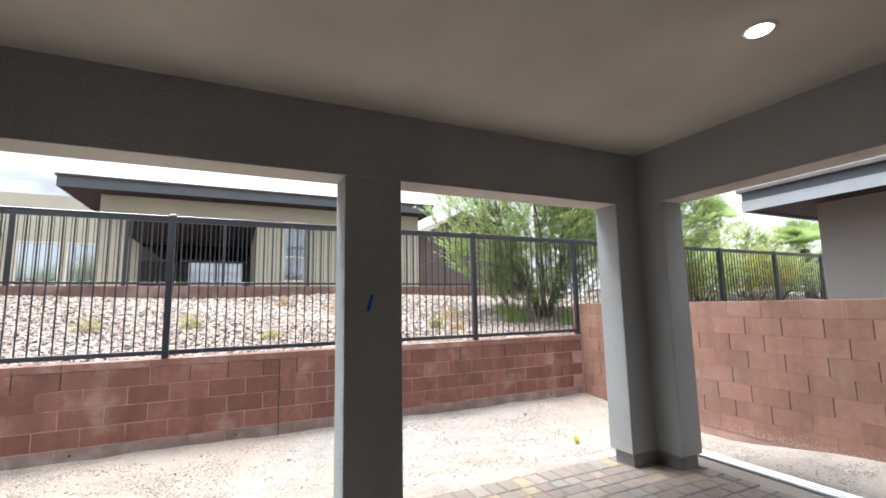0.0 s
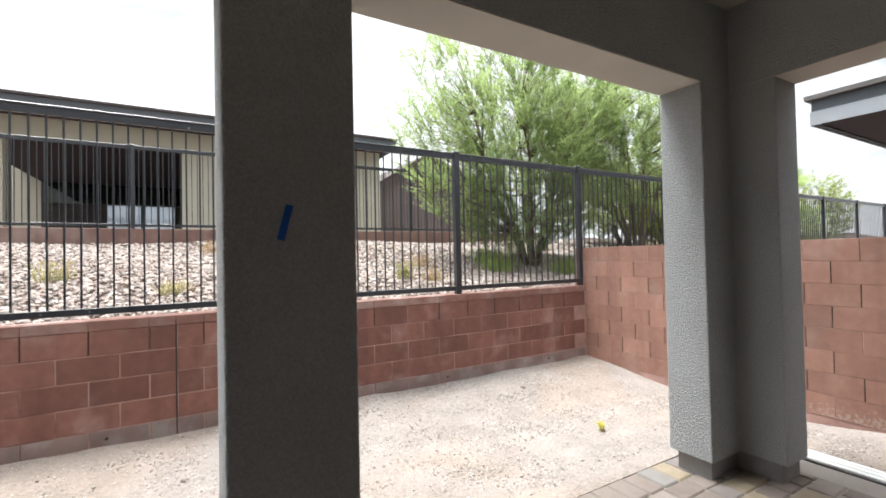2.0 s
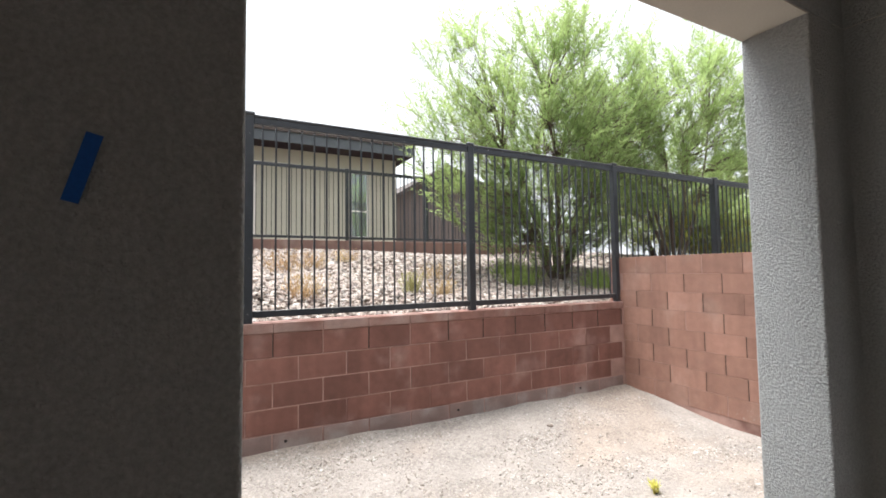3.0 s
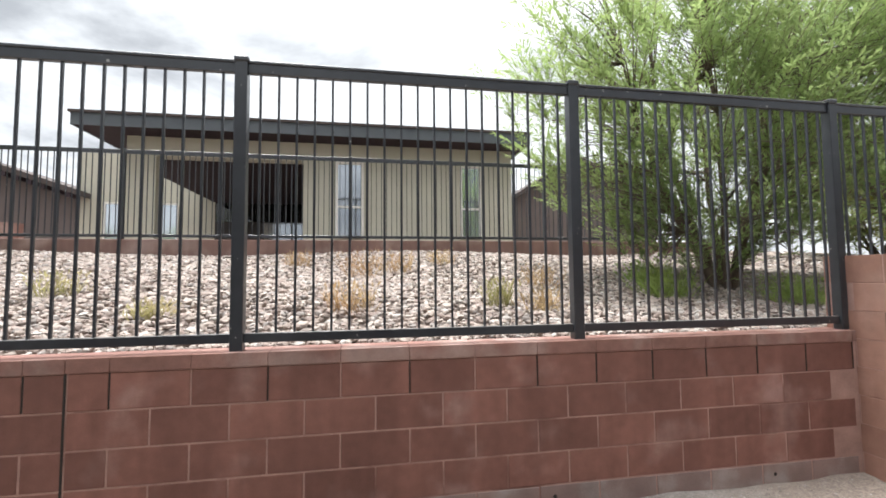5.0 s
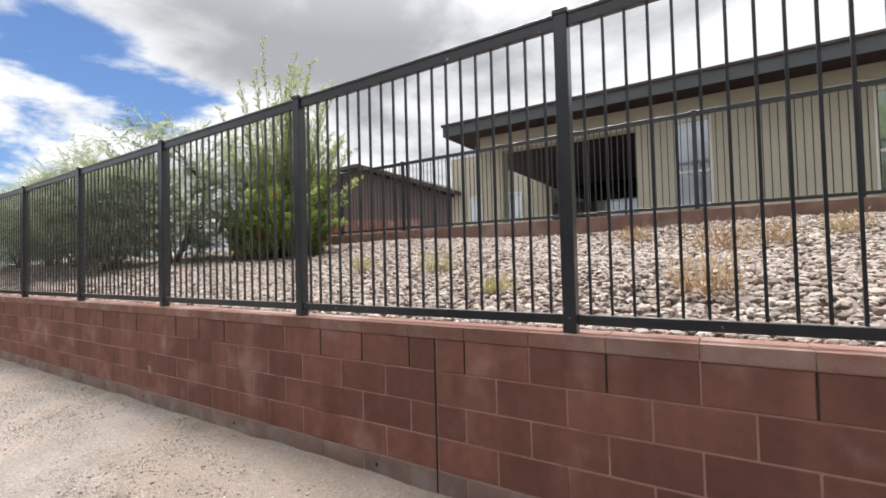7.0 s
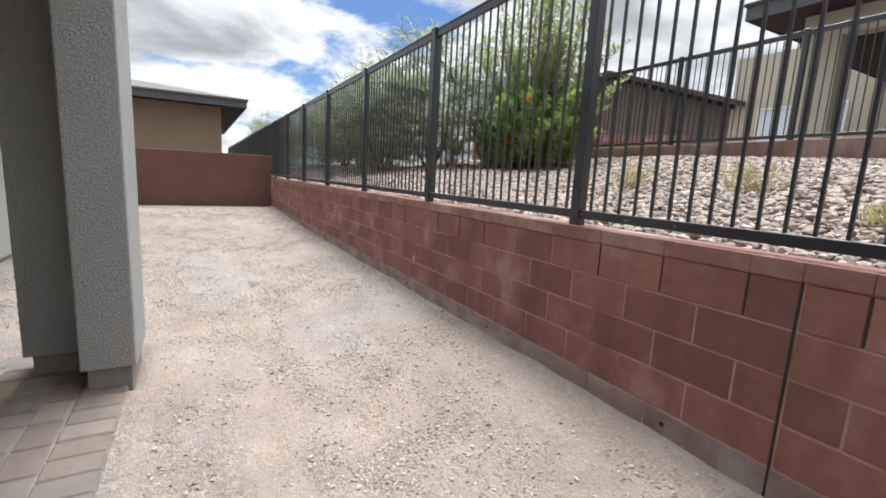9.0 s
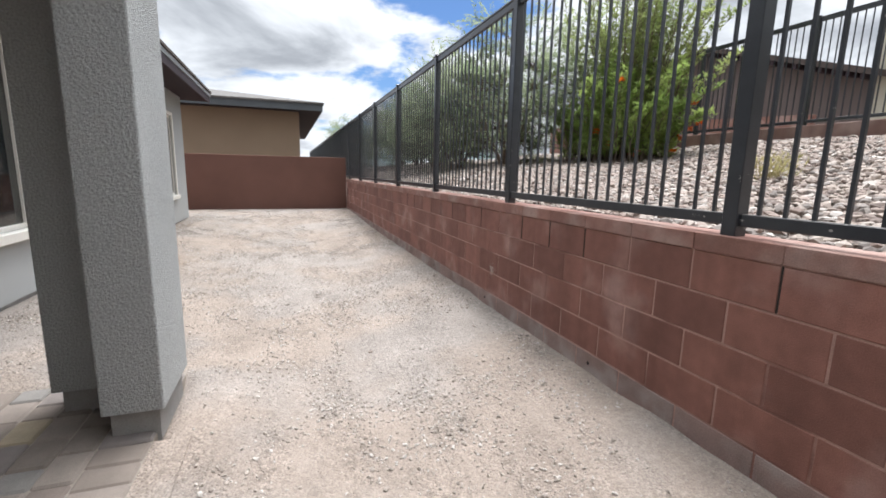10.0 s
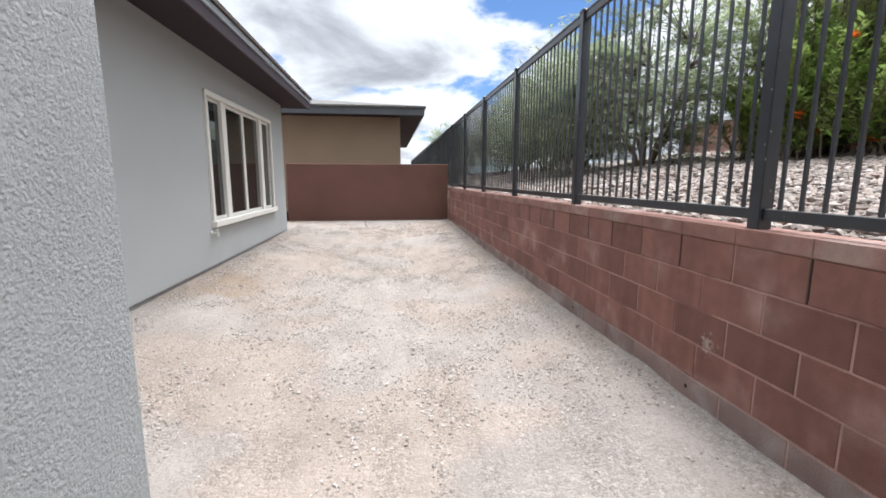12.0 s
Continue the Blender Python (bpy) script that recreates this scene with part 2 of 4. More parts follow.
def splash(m, centre, size, colour):
    """A pale lime splash with ragged edges at one place on a wall."""
    n, l = m.node_tree.nodes, m.node_tree.links
    b = n["Principled BSDF"]
    geo = n.new("ShaderNodeNewGeometry")
    off = n.new("ShaderNodeVectorMath"); off.operation = "SUBTRACT"
    off.inputs[1].default_value = centre
    l.new(geo.outputs["Position"], off.inputs[0])
    sq = n.new("ShaderNodeVectorMath"); sq.operation = "DIVIDE"
    sq.inputs[1].default_value = size
    l.new(off.outputs[0], sq.inputs[0])
    ln = n.new("ShaderNodeVectorMath"); ln.operation = "LENGTH"
    l.new(sq.outputs[0], ln.inputs[0])
    wob = n.new("ShaderNodeTexNoise")
    wob.inputs["Scale"].default_value, wob.inputs["Detail"].default_value = 34.0, 5.0
    l.new(geo.outputs["Position"], wob.inputs["Vector"])
    edge = n.new("ShaderNodeMath"); edge.operation = "MULTIPLY_ADD"; edge.inputs[1].default_value = 3.2
    l.new(wob.outputs["Fac"], edge.inputs[0]); l.new(ln.outputs["Value"], edge.inputs[2])
    f = n.new("ShaderNodeMapRange"); f.interpolation_type = "SMOOTHSTEP"
    f.inputs["From Min"].default_value, f.inputs["From Max"].default_value = 2.2, 1.6
    f.inputs["To Max"].default_value = 0.75
    l.new(edge.outputs[0], f.inputs["Value"])
    mx = n.new("ShaderNodeMix"); mx.data_type = "RGBA"
    old = b.inputs["Base Color"].links[0].from_socket
    l.new(f.outputs[0], mx.inputs["Factor"]); l.new(old, mx.inputs["A"])
    mx.inputs["B"].default_value = (*colour, 1)
    l.new(mx.outputs["Result"], b.inputs["Base Color"])


splash(BLOCK, (-4.21, 0.0, 0.52), (0.09, 0.2, 0.10), (0.42, 0.36, 0.33))
# paler than BLOCK: sunlight on the west-facing wall is put into its colour
BLOCK_SUNLIT = material("sunlit_dusty_red_block", (0.275, 0.15, 0.112), 0.9, vary=0.10, scale=3.0, grain=220, grain_mix=0.14, bump=0.5, bump_scale=170,
                      tint=(0.32, 0.20, 0.158), tint_scale=2.0, tint_range=(0.5, 0.75), per_piece=0.14, mid=0.10, mid_scale=14, streak=0.14)
splash(BLOCK_SUNLIT, (4.5, -4.0, 0.12), (1.0, 3.4, 0.17), (0.36, 0.29, 0.245))
BLOCK_GREY = material("grey_footing_block", (0.235, 0.165, 0.147), 0.95, vary=0.2, scale=4.0, grain=160, grain_mix=0.2, bump=0.6, bump_scale=120,
                      tint=(0.32, 0.27, 0.25), tint_scale=3.5, tint_range=(0.45, 0.7), per_piece=0.1)
MORTAR = material("pink_mortar", (0.36, 0.225, 0.19), 0.95, vary=0.25, scale=5, bump=0.6, bump_scale=140, tint=(0.20, 0.105, 0.085), tint_scale=1.7, tint_range=(0.5, 0.64))
CAP = material("dusty_cap_block", (0.228, 0.12, 0.097), 0.92, vary=0.18, scale=3.0, grain=200, grain_mix=0.16, bump=0.6, bump_scale=150,
               tint=(0.32, 0.22, 0.19), tint_scale=2.4, tint_range=(0.46, 0.68), mid=0.14, mid_scale=16, per_piece=0.07)
JOINT = material("dark_joint", (0.03, 0.025, 0.022), 0.9, bump=0)
UPPER_BLOCK = material("dusty_brown_block", (0.185, 0.112, 0.094), 0.92, vary=0.15, scale=2.0, grain=160, grain_mix=0.14, bump=0.4, bump_scale=120,
                       tint=(0.26, 0.185, 0.16), tint_scale=1.6, tint_range=(0.48, 0.7), streak=0.15)
END_WALL = material("smooth_brown_wall", (0.155, 0.078, 0.06), 0.88, vary=0.14, scale=1.0, grain=180, grain_mix=0.08, bump=0.3, bump_scale=90)
IRON = material("charcoal_painted_steel", (0.030, 0.033, 0.039), 0.30, metal=0.0, vary=0.2, scale=12, grain=300, grain_mix=0.15, bump=0.1, bump_scale=260,
                tint=(0.34, 0.33, 0.31), tint_scale=30.0, tint_range=(0.70, 0.73), spec=0.65)
DIRT = material("pale_graded_dirt", (0.28, 0.23, 0.193), 0.97, vary=0.16, scale=2.6, grain=130, grain_mix=0.22, bump=1.0, bump_scale=55, bump_dist=0.012,
                tint=(0.275, 0.241, 0.215), tint_scale=0.6, tint_range=(0.43, 0.57), mid=0.13, mid_scale=30)
gravel_ground(DIRT)
PEBBLE = pick_colours(material("dirt_pebble", (0.42, 0.37, 0.33), 0.95, vary=0.2, scale=9, grain=200, bump=0.3),
                      [(0.0, (0.37, 0.32, 0.28)), (0.30, (0.31, 0.27, 0.235)), (0.55, (0.25, 0.215, 0.185)), (0.68, (0.46, 0.42, 0.385)), (0.98, (0.24, 0.20, 0.175))], True)
ROCK = pick_colours(material("river_rock", (0.4, 0.36, 0.33), 0.9, vary=0.15, scale=8, grain=140, grain_mix=0.14, bump=0.5, bump_scale=90),
                    [(0.0, (0.28, 0.22, 0.19)), (0.2, (0.35, 0.29, 0.25)), (0.42, (0.24, 0.21, 0.19)), (0.58, (0.38, 0.325, 0.285)), (0.80, (0.19, 0.15, 0.13)), (0.92, (0.44, 0.40, 0.365))], True)
SLOPE = material("slope_soil", (0.23, 0.185, 0.16), 0.97, vary=0.2, scale=4, grain=120, bump=0.8, bump_scale=60, bump_dist=0.01)
PAVER = pick_colours(material("concrete_paver", (0.2, 0.17, 0.15), 0.85, vary=0.14, scale=9, grain=240, grain_mix=0.16, bump=0.5, bump_scale=180, per_piece=0.1),
                     [(0.0, (0.205, 0.170, 0.145)), (0.28, (0.185, 0.150, 0.130)), (0.52, (0.22, 0.185, 0.16)), (0.7, (0.17, 0.147, 0.135)), (0.86, (0.235, 0.192, 0.135)), (0.93, (0.178, 0.165, 0.152))])
SAND = material("joint_sand", (0.27, 0.235, 0.20), 0.97, vary=0.15, scale=9, bump=0.5, bump_scale=200)
CONCRETE = material("concrete_edge", (0.26, 0.23, 0.207), 0.92, vary=0.12, scale=5, grain=180, bump=0.4, bump_scale=130)
STUB = material("grey_concrete_stub", (0.27, 0.26, 0.25), 0.95, vary=0.15, scale=9, bump=0.6, bump_scale=120)
FASCIA = material("slate_grey_fascia", (0.10, 0.11, 0.12), 0.7, vary=0.08, scale=3, bump=0.1)
FASCIA_BROWN = material("dark_brown_fascia", (0.05, 0.034, 0.041), 0.7, vary=0.08, scale=3, bump=0.1)
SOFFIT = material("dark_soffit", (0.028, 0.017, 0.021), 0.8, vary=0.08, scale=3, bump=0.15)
ROOF = material("flat_roof_tile", (0.15, 0.14, 0.132), 0.9, vary=0.16, scale=4, bump=0.4, bump_scale=40, per_piece=0.12)
ROOF_DARK = material("dark_roof_tile", (0.085, 0.068, 0.062), 0.9, vary=0.16, scale=4, bump=0.4, bump_scale=40)
TRIM = material("cream_window_trim", (0.74, 0.715, 0.66), 0.6, vary=0.04, scale=3, bump=0.05)
BARK = material("grey_brown_bark", (0.14, 0.105, 0.08), 0.95, vary=0.25, scale=12, bump=0.8, bump_scale=60)
# near-black colour that stands in for shade in rooms and covered patios
DARK_SHADE = material("painted_dark_shade", (0.055, 0.05, 0.046), 0.9, bump=0)
WHITE = material("white_metal", (0.8, 0.8, 0.78), 0.4, vary=0.02, bump=0)
BARKSTONE = material("brown_stone", (0.26, 0.21, 0.18), 0.95, vary=0.2, scale=20, bump=0.3)
TAPE = material("blue_tape", (0.02, 0.11, 0.42), 0.5, vary=0.05, bump=0)


def dusty(m, dust):
    """Pale dust settled on the upward faces."""
    n, l = m.node_tree.nodes, m.node_tree.links
    b = n["Principled BSDF"]
    geo = n.new("ShaderNodeNewGeometry")
    sp = n.new("ShaderNodeSeparateXYZ")
    l.new(geo.outputs["Normal"], sp.inputs[0])
    f = n.new("ShaderNodeMapRange")
    f.inputs["From Min"].default_value, f.inputs["From Max"].default_value = 0.6, 0.95
    f.inputs["To Max"].default_value = 0.7
    l.new(sp.outputs["Z"], f.inputs["Value"])
    mx = n.new("ShaderNodeMix"); mx.data_type = "RGBA"
    l.new(f.outputs[0], mx.inputs["Factor"]); l.new(b.inputs["Base Color"].links[0].from_socket, mx.inputs["A"])
    mx.inputs["B"].default_value = (*dust, 1)
    l.new(mx.outputs["Result"], b.inputs["Base Color"])
    return m


dusty(IRON, (0.26, 0.22, 0.19))


def leaf_material(name, base, second):
    m = material(name, base, 0.55, vary=0.2, scale=2.0, grain=40, grain_mix=0.2, bump=0, tint=second, tint_scale=1.3, tint_range=(0.42, 0.62), spec=0.3)
    n, l = m.node_tree.nodes, m.node_tree.links
    b, o = n["Principled BSDF"], n["Material Output"]
    tr = n.new("ShaderNodeBsdfTranslucent")
    for link in list(b.inputs["Base Color"].links):
        l.new(link.from_socket, tr.inputs["Color"])
    mx = n.new("ShaderNodeMixShader")
    mx.inputs[0].default_value = 0.6
    l.new(b.outputs[0], mx.inputs[1]); l.new(tr.outputs[0], mx.inputs[2]); l.new(mx.outputs[0], o.inputs[0])
    return m


LEAF_LIME = leaf_material("lime_leaves", (0.33, 0.415, 0.16), (0.26, 0.345, 0.13))
LEAF_OLIVE = leaf_material("olive_leaves", (0.25, 0.30, 0.175), (0.32, 0.36, 0.215))
LEAF_DEEP = leaf_material("deep_green_leaves", (0.265, 0.33, 0.11), (0.32, 0.36, 0.14))
LEAF_STRAW = leaf_material("straw_grass", (0.42, 0.31, 0.17), (0.34, 0.22, 0.12))
LEAF_WEED = leaf_material("dry_weed", (0.30, 0.28, 0.12), (0.38, 0.32, 0.17))
LEAF_YELLOW = leaf_material("yellow_green_leaves", (0.34, 0.31, 0.07), (0.22, 0.25, 0.06))
LEAF_FRESH = leaf_material("fresh_green_leaves", (0.26, 0.365, 0.095), (0.33, 0.41, 0.125))
FLAG = leaf_material("yellow_flag", (0.60, 0.57, 0.16), (0.54, 0.50, 0.14))
PETAL = leaf_material("orange_petals", (0.65, 0.12, 0.02), (0.7, 0.2, 0.02))


def glass_material():
    m = bpy.data.materials.new("window_glass")
    m.use_nodes = True
    b = m.node_tree.nodes["Principled BSDF"]
    b.inputs["Base Color"].default_value = (0.03, 0.035, 0.035, 1)
    b.inputs["Roughness"].default_value = 0.03
    b.inputs["Specular IOR Level"].default_value = 0.9
    b.inputs["Transmission Weight"].default_value = 0.5
    return m


GLASS = glass_material()


def mirror_glass():
    """Coated glass that mirrors the sky."""
    m = bpy.data.materials.new("reflecting_glass")
    m.use_nodes = True
    b = m.node_tree.nodes["Principled BSDF"]
    b.inputs["Base Color"].default_value = (0.58, 0.62, 0.66, 1)
    b.inputs["Metallic"].default_value, b.inputs["Roughness"].default_value = 0.85, 0.08
    return m


GLASS_SKY = mirror_glass()


def lamp_material():
    m = bpy.data.materials.new("lamp_lens")
    m.use_nodes = True
    b = m.node_tree.nodes["Principled BSDF"]
    b.inputs["Emission Color"].default_value = (1.0, 0.93, 0.80, 1)
    b.inputs["Emission Strength"].default_value = 9.0
    return m


LAMP = lamp_material()


# ---- mesh helpers ----
def box(bm, x0, x1, y0, y1, z0, z1, bevel=0.0):
    """A box, its edges cut by a bevel where one is given."""
    if bevel <= 0:
        vs = [bm.verts.new((x, y, z)) for z in (z0, z1) for x, y in ((x0, y0), (x1, y0), (x1, y1), (x0, y1))]
        for q in ((3, 2, 1, 0), (4, 5, 6, 7), (0, 1, 5, 4), (1, 2, 6, 5), (2, 3, 7, 6), (3, 0, 4, 7)):
            bm.faces.new([vs[i] for i in q])
        return bm
    tmp = bmesh.new()
    box(tmp, x0, x1, y0, y1, z0, z1)
    bmesh.ops.bevel(tmp, geom=tmp.edges[:], offset=bevel, segments=1, affect="EDGES", profile=0.5)
    me = bpy.data.meshes.new("tmp")
    tmp.to_mesh(me)
    tmp.free()
    bm.from_mesh(me)
    bpy.data.meshes.remove(me)
    return bm


def boxed(x0, x1, y0, y1, z0, z1, bevel=0.0):
    return box(bmesh.new(), x0, x1, y0, y1, z0, z1, bevel)


def extrude_poly(bm, pts, z0, z1):
    """A prism over an outline in x, y (counter-clockwise)."""
    lo = [bm.verts.new((x, y, z0)) for x, y in pts]
    hi = [bm.verts.new((x, y, z1)) for x, y in pts]
    bm.faces.new(lo[::-1]); bm.faces.new(hi)
    for i in range(len(pts)):
        j = (i + 1) % len(pts)
        bm.faces.new((lo[i], lo[j], hi[j], hi[i]))
    return bm


def to_mesh(name, bm, mat, smooth=False):
    me = bpy.data.meshes.new(name)
    bm.normal_update()
    bm.to_mesh(me)
    bm.free()
    me.materials.append(mat)
    if smooth:
        me.shade_smooth()
    return me


def part(name, bm, mat, parent=None, label="", smooth=False):
    """Links a bmesh as one mesh object, under a thing or a part."""
    ob = new(name, to_mesh(name, bm, mat, smooth))
    if parent:
        ob.parent = parent
    if label:
        ob["label"] = label
    return ob


def piece(name, me, parent, x, y, z, rz=0.0, scale=(1, 1, 1)):
    ob = new(name, me)
    ob.parent = parent
    ob.location, ob.rotation_euler, ob.scale = (x, y, z), (0, 0, rz), scale
    return ob


def thing(name, label, category, at=(0, 0, 0), group="", kind=""):
    ob = new(name)
    ob.location = at
    ob.empty_display_size = 0.2
    return tagged(ob, label, category, group, kind)


def from_arrays(name, verts, faces, mat, parent=None, smooth=False):
    me = bpy.data.meshes.new(name)
    me.from_pydata(verts, [], faces)
    me.materials.append(mat)
    if smooth:
        me.shade_smooth()
    ob = new(name, me)
    if parent:
        ob.parent = parent
    return ob


rng = random.Random(7)

# ---- plan ----
WALL_TOP = 1.18        # cap of the retaining wall, whose face lies at y = 0
COURSE, UNIT = 0.203, 0.406
EAST_X, WEST_X = 4.50, -15.1
FENCE_Y, PITCH, POST0 = 0.075, 2.132, 0.218
PAVER_Z = 0.11
BEAM_Z, CEIL_Z = 2.785, 3.35
PATIO_N0, PATIO_N1 = -2.87, -2.57      # inner and outer face of the north beam
PATIO_E0, PATIO_E1 = 2.80, 3.10
PATIO_W0, PATIO_W1 = -3.20, -3.50
HOUSE_Y = -4.15
UP_Y, UP_Z = 6.45, 2.35


def smooth_step(a, b, v):
    t = min(1.0, max(0.0, (v - a) / (b - a)))
    return t * t * (3 - 2 * t)


def ground_z(x, y):
    """Graded yard: a shallow swale between the house and the wall, rising a little to the west."""
    z = 0.01 + 0.13 * smooth_step(-1.3, -0.1, y) + 0.17 * smooth_step(-2.4, -4.1, y)
    z += 0.014 * noise.noise(Vector((x * 0.7, y * 0.7, 0.0))) + 0.007 * noise.noise(Vector((x * 2.6, y * 2.6, 3.0))) + 0.004 * noise.noise(Vector((x * 7.0, y * 7.0, 1.0)))
    z += (0.225 + 0.01 * noise.noise(Vector((x, y, 4.0))) - z) * smooth_step(-9.5, -14.6, x)
    z += 0.028 * (0.6 + noise.noise(Vector((x * 2.2, 0.0, 7.0)))) * smooth_step(-0.22, -0.02, y)
    near_patio = smooth_step(-4.1, -3.5, x) * smooth_step(3.7, 3.3, x)
    z += (PAVER_Z - 0.012 - z) * near_patio * smooth_step(-1.7, -2.35, y)
    if -3.55 < x < 3.45 and y < -2.48:
        z = PAVER_Z - 0.10
    return z


def slope_z(x, y):
    """The rock bank between the lower and the upper wall."""
    t = (y - 0.2) / (UP_Y - 0.2)
    return 1.15 + 0.90 * max(0.0, min(1.0, t)) + 0.05 * math.sin(x * 0.8 + y) * smooth_step(0.3, 1.5, y)

# ---- ground ----
def sheet(name, x0, x1, y0, y1, nx, ny, height, mat, label, category, kind="structure"):
    verts = [(x0 + (x1 - x0) * i / nx, y0 + (y1 - y0) * j / ny, 0) for j in range(ny + 1) for i in range(nx + 1)]
    verts = [(x, y, height(x, y)) for x, y, _ in verts]
    faces = [(j * (nx + 1) + i, j * (nx + 1) + i + 1, (j + 1) * (nx + 1) + i + 1, (j + 1) * (nx + 1) + i) for j in range(ny) for i in range(nx)]
    ob = from_arrays(name, verts, faces, mat, smooth=True)
    return tagged(ob, label, category, kind=kind)


sheet("ground_yard", WEST_X, EAST_X, -9.0, 0.02, 220, 110, ground_z, DIRT, "pale graded bare dirt with fine gravel", "ground")
sheet("ground_bank", -34.0, 44.0, 0.12, UP_Y + 0.1, 130, 30, lambda x, y: slope_z(x, y) - 0.03, SLOPE, "sloping soil bank under river rock", "ground")
sheet("ground_upper", -60.0, 60.0, UP_Y + 0.1, 60.0, 12, 12, lambda x, y: 2.0, SLOPE, "flat bare ground round the upper houses", "ground")
far = bmesh.new()
box(far, -900, 900, -900, 900, -0.6, -0.35)
tagged(part("ground", far, SLOPE), "wide pale desert ground to the horizon", "ground", kind="structure")
sheet("ground_side_yard", EAST_X + 0.2, 40.0, -30.0, 0.0, 6, 6, lambda x, y: 0.6, DIRT, "bare dirt of the neighbouring yard", "ground")
sheet("ground_west_yard", -60.0, WEST_X - 0.2, -30.0, 0.0, 6, 6, lambda x, y: 0.5, DIRT, "bare dirt of the western yard", "ground")


# ---- patio: columns, beams, ceiling ----
def pillar(name, outline, stub_outline, label):
    p = thing(name, label, "column", kind="structure")
    bm = extrude_poly(bmesh.new(), outline, 0.24, BEAM_Z - 0.007)
    bmesh.ops.bevel(bm, geom=[e for e in bm.edges if abs(e.verts[0].co.z - e.verts[1].co.z) > 1], offset=0.012, segments=3, affect="EDGES", profile=0.5)
    part("shaft", bm, STUCCO, p)
    part("base_stub", extrude_poly(bmesh.new(), stub_outline, 0.03, 0.242), STUB, p, "bare grey concrete stub")
    return p


def inset(pts, d):
    cx = sum(p[0] for p in pts) / len(pts); cy = sum(p[1] for p in pts) / len(pts)
    return [(x + (d if x < cx else -d), y + (d if y < cy else -d)) for x, y in pts]


mid = [(-0.425, PATIO_N0), (0.04, PATIO_N0), (0.04, PATIO_N1), (-0.43, PATIO_N1)]
middle_column = pillar("column_middle", mid, inset(mid, 0.03), "square grey stucco patio column with rough sprayed patch")
ce = [(2.45, PATIO_N0), (PATIO_E0, PATIO_N0), (PATIO_E0, -3.15), (PATIO_E1, -3.15), (PATIO_E1, PATIO_N1), (2.45, PATIO_N1)]
ce_s = [(2.49, PATIO_N0 + .03), (PATIO_E0 + .03, PATIO_N0 + .03), (PATIO_E0 + .03, -3.11), (PATIO_E1 - .03, -3.11), (PATIO_E1 - .03, PATIO_N1 - .04), (2.49, PATIO_N1 - .04)]
pillar("column_east", ce, ce_s, "L-shaped grey stucco corner column on a concrete stub")
cw = [(-3.41, -2.45), (-3.41, -3.05), (PATIO_W0, -3.05), (PATIO_W0, -2.72), (-2.855, -2.72), (-2.855, -2.45)]
cw_s = [(-3.38, -2.48), (-3.38, -3.01), (PATIO_W0 - .03, -3.01), (PATIO_W0 - .03, -2.69), (-2.89, -2.69), (-2.89, -2.48)]
pillar("column_west", cw, cw_s, "L-shaped grey stucco corner column on a concrete stub")

beam = bmesh.new()
box(beam, PATIO_W1, PATIO_E1, PATIO_N0, PATIO_N1, BEAM_Z, CEIL_Z + 0.3)
tagged(part("beam_north", beam, STUCCO), "grey stucco beam over the patio openings", "beam", kind="structure")
tagged(part("beam_east", boxed(PATIO_E0, PATIO_E1, -7.4, PATIO_N0, BEAM_Z, CEIL_Z + 0.3), STUCCO), "grey stucco beam over the side opening", "beam", kind="structure")
tagged(part("beam_west", boxed(PATIO_W1, PATIO_W0, -7.4, PATIO_N0, BEAM_Z, CEIL_Z + 0.3), STUCCO), "grey stucco beam over the side opening", "beam", kind="structure")
tagged(part("ceiling", boxed(PATIO_W0, PATIO_E0, -7.4, PATIO_N0, CEIL_Z, CEIL_Z + 0.3), STUCCO_CEIL), "warm grey stucco patio ceiling", "ceiling", kind="structure")
tagged(part("roof_patio", boxed(PATIO_W1 - 0.12, PATIO_E1 + 0.12, -8, PATIO_N1 + 0.12, CEIL_Z + 0.3, CEIL_Z + 0.40), ROOF), "grey roof over the patio", "roof", kind="structure")
# unseen wall, coloured dark so that little light bounces back under the patio
tagged(part("wall_south", boxed(-4.6, 8.0, -7.6, -7.4, 0.0, 3.64), DARK_SHADE), "unseen house wall behind the patio, darkened to cut bounce light", "wall", kind="structure")

# added slabs, paler than the beams to paint in light bounced off the ground
tagged(part("soffit_north", boxed(PATIO_W1 + .004, PATIO_E1 - .004, PATIO_N0 + .004, PATIO_N1 - .004, BEAM_Z - 0.006, BEAM_Z - 0.001), STUCCO_CEIL), "thin slab added under the beam, warm beige for light off the ground", "soffit", kind="structure")
tagged(part("soffit_east", boxed(PATIO_E0 + .004, PATIO_E1 - .004, -7.39, PATIO_N0, BEAM_Z - 0.006, BEAM_Z - 0.001), STUCCO_CEIL), "thin slab added under the beam, warm beige for light off the ground", "soffit", kind="structure")
tagged(part("soffit_west", boxed(PATIO_W1 + .004, PATIO_W0 - .004, -7.39, PATIO_N0, BEAM_Z - 0.006, BEAM_Z - 0.001), STUCCO_CEIL), "thin slab added under the beam, warm beige for light off the ground", "soffit", kind="structure")
lamp = thing("recessed_light", "round recessed ceiling light, switched on, white trim", "light", (1.60, -4.83, CEIL_Z))
ring = bmesh.new()
bmesh.ops.create_cone(ring, cap_ends=True, segments=32, radius1=0.08, radius2=0.09, depth=0.012)
part("trim_ring", ring, WHITE, lamp).location = (0, 0, -0.006)
lens = bmesh.new()
bmesh.ops.create_cone(lens, cap_ends=True, segments=32, radius1=0.06, radius2=0.066, depth=0.008)
